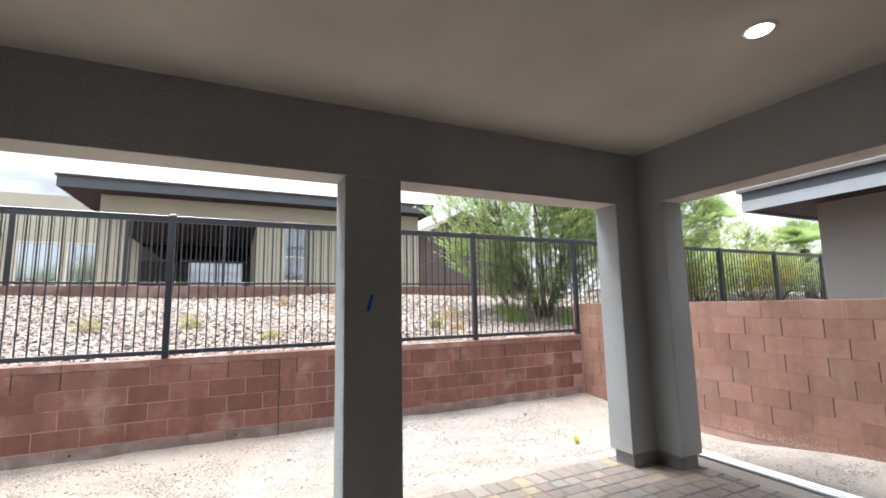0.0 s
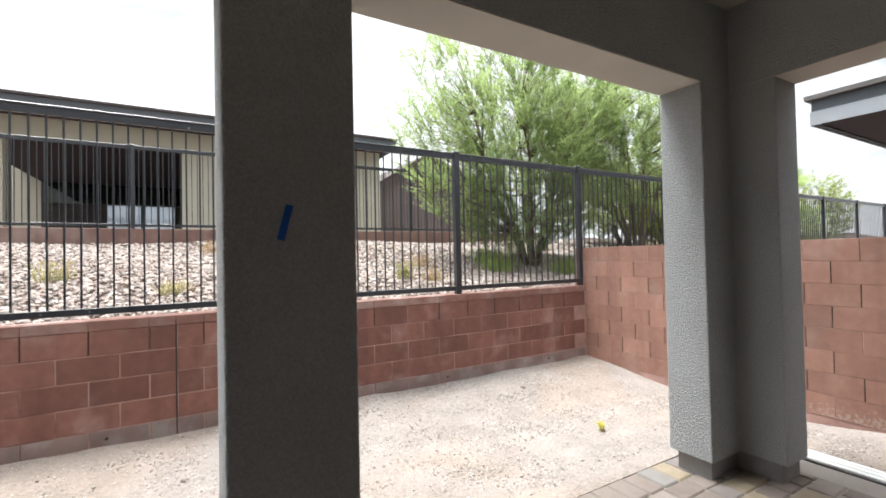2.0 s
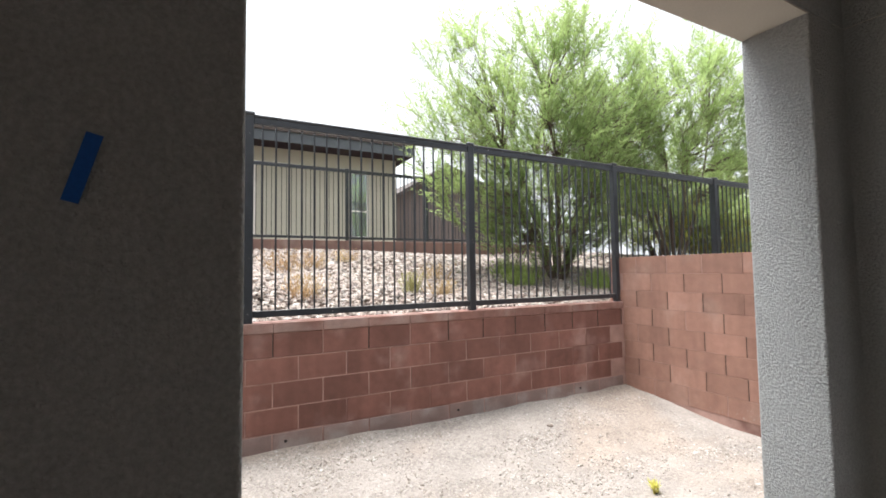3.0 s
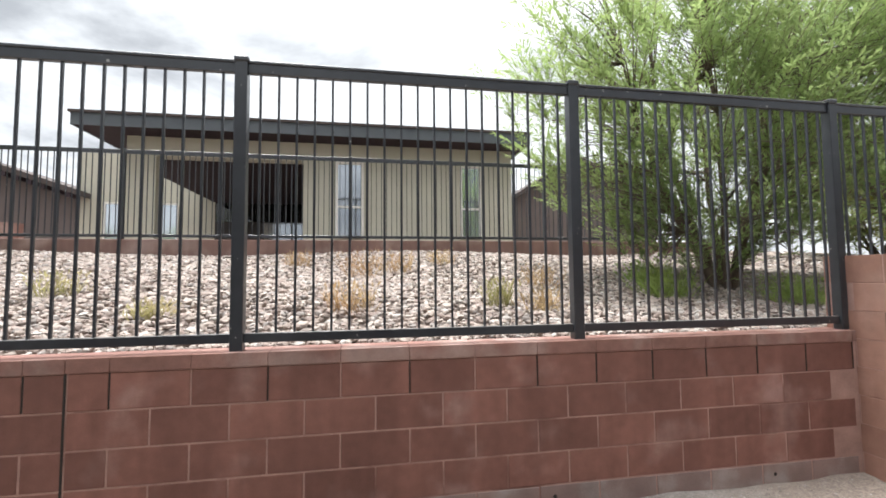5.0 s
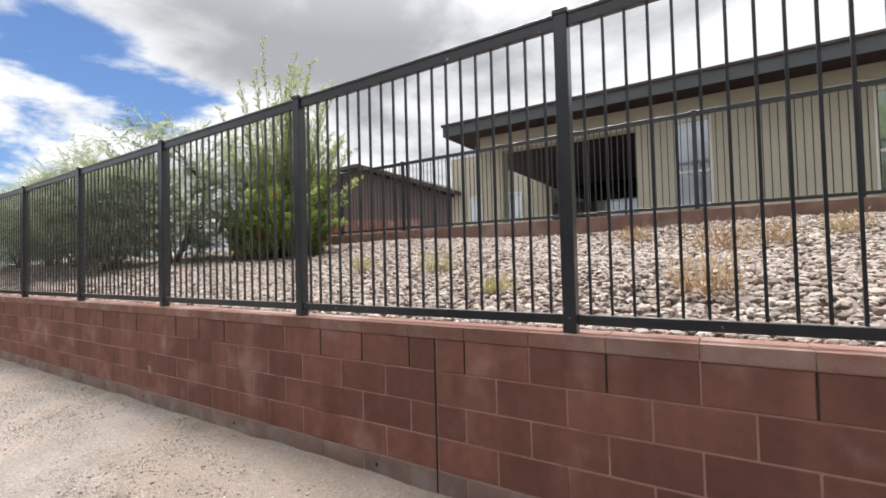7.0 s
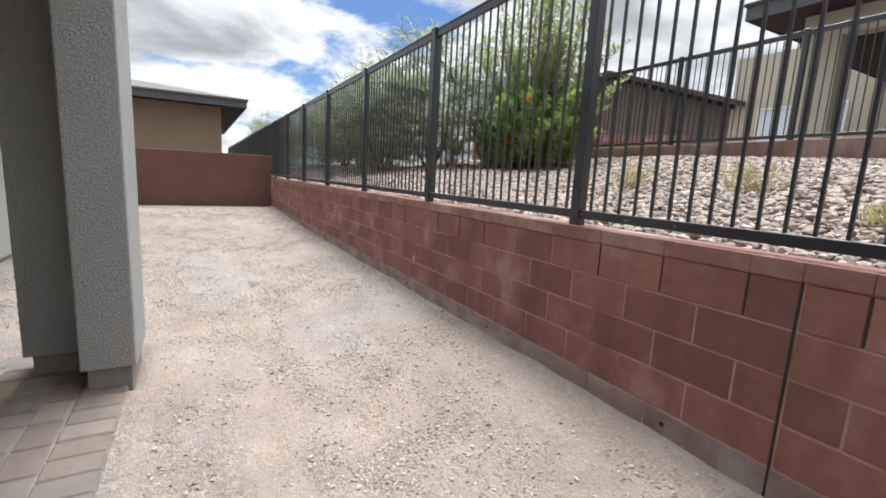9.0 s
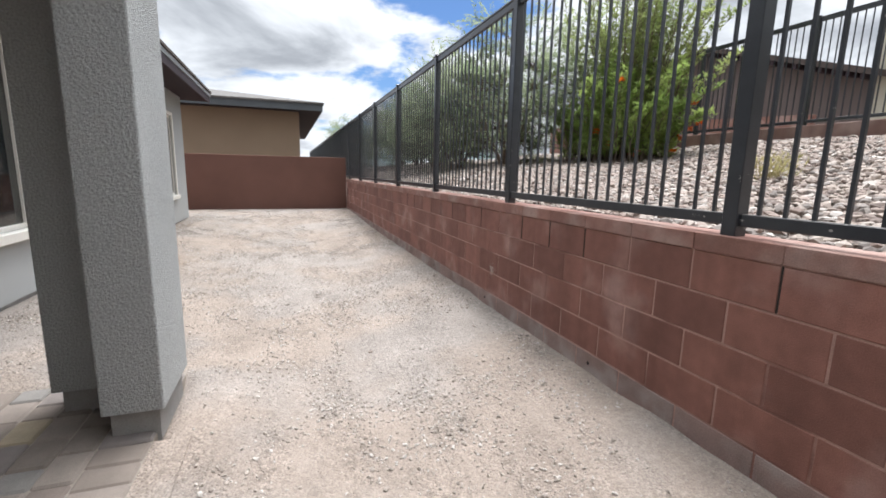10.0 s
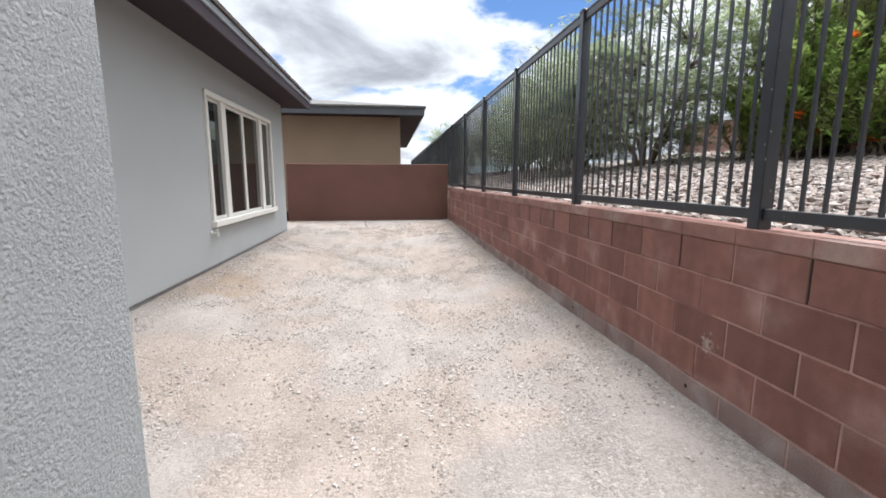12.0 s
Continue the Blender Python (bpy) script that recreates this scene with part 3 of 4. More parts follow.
part("lens", lens, LAMP, lamp, "glowing warm white lens").location = (0, 0, -0.015)

# ---- patio paving ----
paving = tagged(part("floor_patio", boxed(PATIO_W1 - 0.1, PATIO_E1 + 0.02, -7.4, -2.50, 0.03, PAVER_Z - 0.012), SAND), "patio of tumbled brown concrete pavers", "floor", kind="structure")
tagged(part("edge_strip", boxed(-2.80, PATIO_E1 + 0.02, -2.496, -2.33, 0.0, PAVER_Z - 0.006), DIRT), "narrow strip of packed dirt beside the pavers", "edging", kind="structure")
tagged(part("edge_ribbon", boxed(PATIO_E1 + 0.022, 3.361, -7.4, -2.42, 0.02, 0.10, 0.008), CONCRETE), "pale concrete ribbon along the pavers", "edging", kind="structure")
track = bmesh.new()
for a in (3.36, 3.42, 3.48):
    box(track, a, a + 0.045, -7.4, -2.75, 0.03, 0.130, 0.006)
box(track, 3.36, 3.525, -7.4, -2.75, 0.02, 0.110)
tagged(part("edge_track", track, WHITE), "white grooved metal track beside the patio", "edging", kind="structure")

# ---- the house: west wing ----
def window(name, x0, x1, y, z0, z1, lites, label, group=""):
    """A window in a wall that faces +y: trim, sill, frame bars and panes."""
    w = thing(name, label, "window", (0, 0, 0), group, "structure")
    t = 0.07
    fr = bmesh.new()
    box(fr, x0 - t, x0, y - 0.02, y + 0.035, z0, z1, 0.006); box(fr, x1, x1 + t, y - 0.02, y + 0.035, z0, z1, 0.006)
    box(fr, x0 - t, x1 + t, y - 0.02, y + 0.035, z1, z1 + t, 0.006)
    part("window_frame", fr, TRIM, w)
    part("window_sill", boxed(x0 - t - 0.03, x1 + t + 0.03, y - 0.02, y + 0.07, z0 - 0.09, z0, 0.008), TRIM, w)
    cuts = [0, 0.2, 0.5, 0.8, 1.0] if lites == 3 else [i / lites for i in range(lites + 1)]
    for u, v in zip(cuts, cuts[1:]):
        a, b = x0 + u * (x1 - x0), x0 + v * (x1 - x0)
        s = bmesh.new()
        for q in ((a, a + .045, z0, z1), (b - .045, b, z0, z1), (a + .045, b - .045, z0, z0 + .045), (a + .045, b - .045, z1 - .045, z1)):
            box(s, q[0], q[1], y - 0.07, y - 0.02, q[2], q[3])
        sash = part("sash", s, TRIM, w)
        part("pane", boxed(a + .045, b - .045, y - 0.05, y - 0.042, z0 + .045, z1 - .045), GLASS, sash)
    if lites == 3:
        for u in (0.2, 0.8):
            xm = x0 + u * (x1 - x0)
            part("mullion", boxed(xm - 0.085, xm + 0.085, y - 0.06, y + 0.012, z0, z1, 0.006), TRIM, w)
    return w


WX0, WX1 = -12.88, -4.6
wall = bmesh.new()
holes = [(-11.72, -8.56, 0.84, 2.53), (-5.75, -4.95, 0.84, 2.53)]
xs = sorted([WX0, WX1] + [v for h in holes for v in h[:2]])
for a, b in zip(xs, xs[1:]):
    for z0, z1 in ((0.23, 0.84), (0.84, 2.53), (2.53, 3.12)):
        if z0 == 0.84 and any(h[0] <= a < h[1] for h in holes):
            continue
        box(wall, a, b, HOUSE_Y - 0.2, HOUSE_Y, z0, z1)
bmesh.ops.remove_doubles(wall, verts=wall.verts[:], dist=0.0005)
tagged(part("wall_west_wing", wall, STUCCO_FINE), "light grey stucco house wall with windows", "wall", kind="structure")
tagged(part("wall_wing_east", boxed(WX1 - 0.2, WX1, -7.4, HOUSE_Y - 0.2, 0.23, 3.12), STUCCO_FINE), "plain grey stucco house wall", "wall", kind="structure")
tagged(part("wall_wing_west", boxed(WX0, WX0 + 0.2, -7.6, HOUSE_Y - 0.2, 0.23, 3.12), STUCCO_FINE), "plain grey stucco house wall", "wall", kind="structure")
tagged(part("foundation", boxed(WX0 + 0.02, WX1 - 0.02, -7.6, HOUSE_Y - 0.02, 0.0, 0.23), STUB), "grey concrete foundation edge", "foundation", kind="structure")
tagged(part("wall_inner", boxed(WX0 + 0.2, WX1 - 0.2, -7.6, -7.4, 0.23, 3.12), DARK_SHADE), "dim back wall of a room", "wall", kind="structure")
tagged(part("floor_inner", boxed(WX0 + 0.2, WX1 - 0.2, -7.4, HOUSE_Y - 0.2, 0.33, 0.36), DARK_SHADE), "dim floor of a room", "floor", kind="structure")
window("window_1", -11.72, -8.56, HOUSE_Y, 0.84, 2.53, 3, "wide three-part window with cream trim and sill")
window("window_2", -5.75, -4.95, HOUSE_Y, 0.84, 2.53, 1, "window with cream trim and sill")


bib = thing("hose_bib", "small white hose tap on the house wall below the window", "tap", (-8.42, HOUSE_Y, 0.69))
for nm_, r_, ln_, at_, rx_ in (("flange", 0.03, 0.012, (0, 0.006, 0), 90), ("pipe", 0.012, 0.09, (0, 0.05, 0), 90), ("spout", 0.013, 0.06, (0, 0.09, -0.025), 0), ("handle", 0.03, 0.012, (0, 0.075, 0.03), 20)):
    pb = bmesh.new()
    bmesh.ops.create_cone(pb, cap_ends=True, segments=14, radius1=r_, radius2=r_ * 0.9, depth=ln_)
    ob = part(nm_, pb, WHITE, bib)
    ob.location, ob.rotation_euler = at_, (radians(rx_), 0, 0)


def eave_roof(name, x0, x1, y_edge, y_back, z, rise, label, mats, over_w=0.0):
    r = thing(name, label, "roof", kind="structure")
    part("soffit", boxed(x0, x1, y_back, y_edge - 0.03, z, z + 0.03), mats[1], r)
    part("fascia", boxed(x0 - 0.02, x1 + 0.02, y_edge - 0.03, y_edge, z - 0.03, z + 0.12, 0.004), mats[0], r)
    part("drip_edge", boxed(x0 - 0.03, x1 + 0.02, y_edge - 0.03, y_edge + 0.02, z + 0.12, z + 0.20, 0.004), DRIP, r, "pale grey metal drip edge")
    bm = bmesh.new()
    vs = [bm.verts.new(c) for c in ((x0 - .05, y_edge + .05, z + .20), (x1, y_edge + .05, z + .20), (x1, y_back, z + .2 + rise), (x0 - .05, y_back, z + .2 + rise),
                                    (x0 - .05, y_edge + .05, z + .25), (x1, y_edge + .05, z + .25), (x1, y_back, z + .25 + rise), (x0 - .05, y_back, z + .25 + rise))]
    for q in ((3, 2, 1, 0), (4, 5, 6, 7), (0, 1, 5, 4), (1, 2, 6, 5), (2, 3, 7, 6), (3, 0, 4, 7)):
        bm.faces.new([vs[i] for i in q])
    part("tiles", bm, mats[2], r)
    return r


DRIP = material("grey_metal_edge", (0.34, 0.36, 0.38), 0.5, vary=0.05, bump=0)
eave_roof("roof_west_wing", -13.35, -4.0, -3.58, -7.6, 3.08, 0.9, "low roof with dark brown fascia and soffit", (FASCIA_BROWN, SOFFIT, ROOF_DARK))

# ---- end wall and the house beyond it ----
tagged(part("wall_west", boxed(WEST_X - 0.2, WEST_X, -4.6, 0.0, 0.0, 1.85, 0.01), END_WALL), "smooth red-brown end wall of the yard", "wall", kind="structure")


def hip_roof(name, x0, x1, y0, y1, z, rise, mats, label, over=0.6, fascia=0.2, parent=None):
    """A low hip roof over a plan, with overhanging eaves."""
    r = parent or thing(name, label, "roof", kind="structure")
    a0, a1, b0, b1 = x0 - over, x1 + over, y0 - over, y1 + over
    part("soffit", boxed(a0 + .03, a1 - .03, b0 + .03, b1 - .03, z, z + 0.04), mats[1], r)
    for q in ((a0, a1, b0, b0 + .03), (a0, a1, b1 - .03, b1), (a0, a0 + .03, b0 + .03, b1 - .03), (a1 - .03, a1, b0 + .03, b1 - .03)):
        part("fascia", boxed(*q, z - .02, z + fascia), mats[0], r)
    k = min(a1 - a0, b1 - b0) / 2
    a0 -= .05; a1 += .05; b0 -= .05; b1 += .05
    if a1 - a0 > b1 - b0:
        top = ((a0 + k, (b0 + b1) / 2), (a1 - k, (b0 + b1) / 2))
    else:
        top = (((a0 + a1) / 2, b0 + k), ((a0 + a1) / 2, b1 - k))
    bm = bmesh.new()
    zz = z + fascia
    lo = [bm.verts.new((x, y, zz)) for x, y in ((a0, b0), (a1, b0), (a1, b1), (a0, b1))]
    mi = [bm.verts.new((x, y, zz + .05)) for x, y in ((a0, b0), (a1, b0), (a1, b1), (a0, b1))]
    tp = [bm.verts.new((*p, zz + .05 + rise)) for p in top]
    bm.faces.new(lo[::-1])
    for i in range(4):
        bm.faces.new((lo[i], lo[(i + 1) % 4], mi[(i + 1) % 4], mi[i]))
    if a1 - a0 > b1 - b0:
        fs = ((mi[0], mi[1], tp[1], tp[0]), (mi[1], mi[2], tp[1]), (mi[2], mi[3], tp[0], tp[1]), (mi[3], mi[0], tp[0]))
    else:
        fs = ((mi[0], mi[1], tp[0]), (mi[1], mi[2], tp[1], tp[0]), (mi[2], mi[3], tp[1]), (mi[3], mi[0], tp[0], tp[1]))
    for q in fs:
        bm.faces.new(q)
    part("tiles", bm, mats[2], r)
    return r


lh = thing("neighbour_house_west", "tan stucco house with a low tiled hip roof", "house")
part("wall", boxed(-30, -17.0, -14.0, -1.33, 0.4, 3.42), STUCCO_TAN, lh)
hip_roof("roof", -30, -17.0, -14.0, -1.34, 3.41, 1.4, (FASCIA, SOFFIT, ROOF), "", 0.75, 0.2, lh)
rh = thing("neighbour_house_east", "warm grey stucco house with slate fascia and tiled roof", "house")
part("wall", boxed(6.15, 18.0, -16.0, -3.0, 0.4, 3.08), STUCCO_WARM, rh)
hip_roof("roof", 6.15, 18.0, -16.0, -3.0, 3.06, 1.3, (FASCIA, SOFFIT, ROOF), "", 0.62, 0.24, rh)
part("fascia_board", boxed(5.515, 5.528, -16.6, -2.37, 3.02, 3.17), DRIP, rh, "pale grey lower fascia board")
part("fascia_board", boxed(5.53, 18.6, -2.378, -2.365, 3.02, 3.17), DRIP, rh, "pale grey lower fascia board")


# ---- fences ----
def fence(name, x0, n, y, z_wall, label, first=0, last=1):
    """Steel picket fence along x: posts, two rails a panel, and pickets."""
    f = thing(name, label, "fence", (x0, y, z_wall))
    h = 0.036
    post = to_mesh("post", box(boxed(-h, h, -h, h, -0.01, 1.72, 0.004), -h - .006, h + .006, -h - .006, h + .006, 1.72, 1.755, 0.008), IRON)
    rail_t = to_mesh("rail", box(boxed(0.036, PITCH - 0.036, -0.018, 0.018, 1.655, 1.715, 0.004), 0.036, PITCH - 0.036, -0.024, 0.024, 1.715, 1.735, 0.004), IRON)
    rail_b = to_mesh("rail", boxed(0.036, PITCH - 0.036, -0.018, 0.018, 0.045, 0.10, 0.004), IRON)
    pick = to_mesh("picket", boxed(-0.007, 0.007, -0.007, 0.007, 0.09, 1.67), IRON)
    for i in range(n + 1):
        if first <= i < n + last:
            piece("post", post, f, i * PITCH, 0, 0)
        if i == n:
            break
        piece("rail", rail_t, f, i * PITCH, 0, 0)
        piece("rail", rail_b, f, i * PITCH, 0, 0)
        for k in range(1, 20):
            piece("picket", pick, f, i * PITCH + k * PITCH / 20, 0, 0, rng.uniform(-0.04, 0.04))
    return f


fence("fence_lower", POST0 - 9 * PITCH, 13, FENCE_Y, WALL_TOP, "charcoal steel picket fence on the retaining wall")
fence("fence_east", POST0 + 4 * PITCH, 9, FENCE_Y, WALL_TOP, "charcoal steel picket fence beyond the side wall", first=1)
fence("fence_west", POST0 - 18 * PITCH, 9, FENCE_Y, WALL_TOP, "charcoal steel picket fence behind the western yard", last=0)
fence("fence_upper", 0.64 - 5 * PITCH, 9, UP_Y + 0.1, UP_Z, "charcoal steel picket fence on the upper wall")

# ---- upper wall and the houses behind it ----
tagged(part("wall_upper", boxed(-11.0, 9.5, UP_Y, UP_Y + 0.2, 1.6, UP_Z, 0.01), UPPER_BLOCK), "low red-brown block wall above the rock bank", "wall", kind="structure")

# ---- the houses above the bank ----
def far_window(parent, x0, x1, y, z0, z1, bar=None):
    """A window in a far wall that faces -y."""
    fr = bmesh.new()
    for q in ((x0 - .06, x0, z0 - .06, z1 + .06), (x1, x1 + .06, z0 - .06, z1 + .06), (x0, x1, z0 - .06, z0), (x0, x1, z1, z1 + .06)):
        box(fr, q[0], q[1], y - 0.05, y + 0.02, q[2], q[3])
    if bar:
        box(fr, x0, x1, y - 0.04, y + 0.01, bar - .025, bar + .025)
    w = part("window", fr, TRIM, parent, "pale framed window")
    part("pane", boxed(x0, x1, y - 0.012, y - 0.004, z0, z1), GLASS_SKY, w)
    return w


bh = thing("rear_house", "beige stucco house with a covered patio and slate fascia", "house")
BY, BB, BT = 8.95, 2.05, 5.08
part("wall", boxed(-0.63, 4.97, BY, BY + 8, BB, BT), STUCCO_BEIGE, bh)
BACK = 16.0      # the recessed back of the covered patio and of the wing beside it
part("pier", boxed(-4.76, -4.1, BY, BY + 0.4, BB, BT), STUCCO_BEIGE, bh)
part("beam", boxed(-4.1, -0.63, BY, BY + 0.35, 4.60, BT), STUCCO_BEIGE, bh)
# the ceiling's shade is painted in with the near-black soffit colour
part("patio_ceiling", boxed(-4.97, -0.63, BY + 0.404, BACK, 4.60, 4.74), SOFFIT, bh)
# the back wall's shade is put into its dark colour
part("patio_wall", boxed(-4.97, -0.63, BACK + 0.004, BACK + 0.3, BB, BT), DARK_SHADE, bh)
part("patio_glass", boxed(-4.9, -0.66, BACK - 0.10, BACK - 0.06, 3.84, 4.58), GLASS, bh, "dark glass doors in shade")
part("wing_wall", boxed(-9.9, -4.974, BACK, BACK + 3, BB, 6.45), STUCCO_BEIGE, bh)
part("patio_door", boxed(-3.1, -0.95, BACK - 0.05, BACK - 0.005, BB, 3.82), GLASS_SKY, bh, "glass door reflecting the sky")
part("door_mullion", boxed(-2.06, -1.99, BACK - 0.09, BACK - 0.051, BB, 3.82), FASCIA, bh)
for x0, x1 in ((-8.87, -7.62), (-7.32, -6.36)):
    far_window(bh, x0, x1, BACK, 2.65, 4.48)
for x0, x1 in ((0.24, 0.84), (3.55, 4.02)):
    far_window(bh, x0, x1, BY, 2.66, 4.55, 3.42)
RX0, RX1, RY0, RY1 = -5.55, 5.25, 8.2, 15.9
part("soffit", boxed(RX0 + .03, RX1 - .03, RY0 + .03, RY1, BT, BT + 0.04), SOFFIT, bh)
for q in ((RX0, RX1, RY0, RY0 + .03), (RX0, RX0 + .03, RY0 + .03, RY1), (RX1 - .03, RX1, RY0 + .03, RY1)):
    part("fascia", boxed(*q, BT - .02, BT + .26), FASCIA, bh)
part("roof", boxed(RX0 - .04, RX1 + .04, RY0 - .04, RY1, BT + .262, BT + .32), ROOF_DARK, bh)

def gable_house(name, x0, x1, y0, y1, zb, z_eave, z_ridge, ridge_x, label, z_left=None):
    """A dark house whose gable end faces the camera, with rafter tails under the rake."""
    h = thing(name, label, "house")
    bm = bmesh.new()
    pts = [(x0, zb), (x1, zb), (x1, z_eave), (ridge_x, z_ridge), (x0, z_left or z_ridge - 0.2)]
    lo = [bm.verts.new((x, y0, z)) for x, z in pts]
    hi = [bm.verts.new((x, y1, z)) for x, z in pts]
    bm.faces.new(lo); bm.faces.new(hi[::-1])
    for i in range(len(pts)):
        j = (i + 1) % len(pts)
        bm.faces.new((lo[j], lo[i], hi[i], hi[j]))
    part("wall", bm, STUCCO_DARK, h)
    run, drop = x1 + 0.5 - ridge_x, z_ridge - z_eave
    sl = drop / (x1 - ridge_x)
    bm = bmesh.new()
    q = [(x0 - .4, (z_left or z_ridge - 0.2) + .05 - (.4 * (z_ridge - z_left) / (ridge_x - x0) if z_left else 0)), (ridge_x, z_ridge + .05), (x1 + .5, z_ridge + .05 - sl * run)]
    for (xa, za), (xb, zb2) in zip(q, q[1:]):
        vs = [bm.verts.new(c) for c in ((xa, y0 - .6, za), (xb, y0 - .6, zb2), (xb, y1, zb2), (xa, y1, za), (xa, y0 - .6, za + .2), (xb, y0 - .6, zb2 + .2), (xb, y1, zb2 + .2), (xa, y1, za + .2))]
        for f in ((3, 2, 1, 0), (4, 5, 6, 7), (0, 1, 5, 4), (1, 2, 6, 5), (2, 3, 7, 6), (3, 0, 4, 7)):
            bm.faces.new([vs[i] for i in f])
    part("roof", bm, ROOF_DARK, h)
    tail = to_mesh("rafter_tail", boxed(-0.06, 0.06, -0.55, 0.0, -0.16, 0.0), FASCIA_BROWN)
    n = int(run / 0.42)
    for i in range(n):
        x = ridge_x + 0.2 + i * 0.42
        piece("rafter_tail", tail, h, x, y0, z_ridge + .04 - sl * (x - ridge_x))
    return h


gable_house("dark_house", -20.5, -9.9, 16.0, 26.0, 2.0, 4.78, 6.72, -15.5, "dark brown house with a sloping tiled roof")
part_wall = boxed(-22.0, -9.0, 12.0, 12.2, 1.6, 4.0)
for v in part_wall.verts:
    if v.co.z > 3 and v.co.x > -12:
        v.co.z = 3.25
tagged(part("wall_rear_left", part_wall, CAP), "red-brown block wall before the dark house", "wall", kind="structure")
gable_house("dark_house_right", 7.7, 16.0, 18.0, 26.0, 2.0, 5.6, 7.3, 11.4, "dark brown house seen beside the beige one", 5.05)
rear_slope = boxed(5.5, 9.5, 11.0, 11.2, 1.6, 3.35)
for v in rear_slope.verts:
    if v.co.z > 3 and v.co.x > 8:
        v.co.z = 4.65
tagged(part("wall_rear_right", rear_slope, STUCCO_DARK), "brown wall beside the beige house", "wall", kind="structure")


# ---- planting ----
def tube(verts, faces, pts, radii, sides=6):
    """A tapered tube along points."""
    base = len(verts)
    for i, p in enumerate(pts):
        d = (pts[min(i + 1, len(pts) - 1)] - pts[max(i - 1, 0)]).normalized()
        u = d.cross(Vector((0.31, 0.2, 0.93))).normalized()
        v = d.cross(u)
        for k in range(sides):
            a = 2 * math.pi * k / sides
            c = p + (u * math.cos(a) + v * math.sin(a)) * radii[i]
            verts.append((c.x, c.y, c.z))
    for i in range(len(pts) - 1):
        for k in range(sides):
            a, b = base + i * sides + k, base + i * sides + (k + 1) % sides
            faces.append((a, b, b + sides, a + sides))


def leaf(verts, faces, p, d, up, length, width):
    """A pointed leaf: two triangles folded along the rib."""
    s = d.cross(up)
    if s.length < 1e-4:
        s = Vector((1, 0, 0))
    s = s.normalized() * width
    b = len(verts)
    mid, tip = p + d * (length * 0.45), p + d * length
    for c in (p, mid + s, tip, mid - s):
        verts.append((c.x, c.y, c.z))
    faces.append((b, b + 1, b + 2, b + 3))


def tree(name, label, at, centre, radii, sprays, leaves, leaf_size, mat, seed, stems=4, droop=0.25, upright=0.5, category="tree", gap=0.0, twig=0.45, trunk_r=0.05, blooms=0, wid=0.105, group=""):
    """Several stems rise from the base; limbs reach sprays all through the crown, each a few twigs set with leaves."""
    r = random.Random(seed)
    t = thing(name, label, category, at, group)
    base, c = Vector((0, 0, 0)), Vector(centre)
    wv, wf, lv, lf, fv, ff = [], [], [], [], [], []
    forks = []
    for i in range(stems):
        a = 2 * math.pi * (i + r.random() * 0.6) / stems
        top = Vector((c.x + math.cos(a) * radii[0] * 0.4, c.y + math.sin(a) * radii[1] * 0.4, c.z + radii[2] * r.uniform(-0.1, 0.35)))
        pts = []
        for k in range(7):
            u = k / 6
            pts.append(base.lerp(top, u) + Vector((math.cos(a) * 0.18 * math.sin(u * 3), math.sin(a) * 0.18 * math.sin(u * 3), 0)) + Vector((r.uniform(-.04, .04), r.uniform(-.04, .04), 0)) * u)
        pts[0] = Vector((math.cos(a) * 0.08, math.sin(a) * 0.08, -0.08))
        tube(wv, wf, pts, [trunk_r * (1 - 0.75 * k / 6) for k in range(7)])
        forks += pts[2:]
    made = 0
    while made < sprays:
        p = Vector((r.uniform(-1, 1), r.uniform(-1, 1), r.uniform(-1, 1)))
        if p.length > 1:
            continue
        if p.length < 0.45 and r.random() < 0.5:
            continue
        if gap and noise.noise(p * 2.4 + Vector((seed, 0, 0))) < -0.30 + gap * max(0.0, p.z):
            made += 0.3
            continue
        made += 1
        p = c + Vector((p.x * radii[0], p.y * radii[1], p.z * radii[2]))
        src = min(forks, key=lambda q: (q - p).length + max(0.0, q.z - p.z) * 1.5)
        mid_p = src.lerp(p, 0.55) + Vector((0, 0, 0.12 * (p - src).length))
        tube(wv, wf, [src, mid_p, p], [trunk_r * 0.22, trunk_r * 0.13, trunk_r * 0.06], 4)
        outw = Vector((p.x - c.x, p.y - c.y, 0))
        outw = outw.normalized() if outw.length > 0.05 else Vector((1, 0, 0))
        for _ in range(3):
            d = (outw * r.uniform(0.1, 0.9) + Vector((r.uniform(-.6, .6), r.uniform(-.6, .6), upright * r.uniform(0.4, 1.4)))).normalized()
            q = p.copy()
            n = max(4, leaves // 3)
            ln = twig * r.uniform(0.6, 1.3)
            pts = [q.copy()]
            for k in range(n):
                d = (d + Vector((0, 0, -droop * 1.6 / n))).normalized()
                q = q + d * (ln / n)
                for sgn in (-1, 1):
                    side = d.cross(Vector((0, 0, 1)))
                    side = side.normalized() if side.length > .01 else Vector((1, 0, 0))
                    ld = (d * 0.7 + side * sgn * r.uniform(0.3, 1.0) + Vector((0, 0, r.uniform(-0.5, 0.35)))).normalized()
                    s = leaf_size * r.uniform(0.6, 1.25)
                    leaf(lv, lf, q, ld, Vector((r.uniform(-.5, .5), r.uniform(-.5, .5), 1)), s, s * wid)
            pts.append(q)
            tube(wv, wf, [pts[0], pts[-1]], [trunk_r * 0.06, trunk_r * 0.03], 3)
            if blooms and r.random() < blooms:
                for _ in range(14):
                    dd = Vector((r.uniform(-1, 1), r.uniform(-1, 1), r.uniform(-.2, 1))).normalized()
                    leaf(fv, ff, q + dd * 0.02, dd, Vector((0, .3, 1)), 0.075, 0.03)
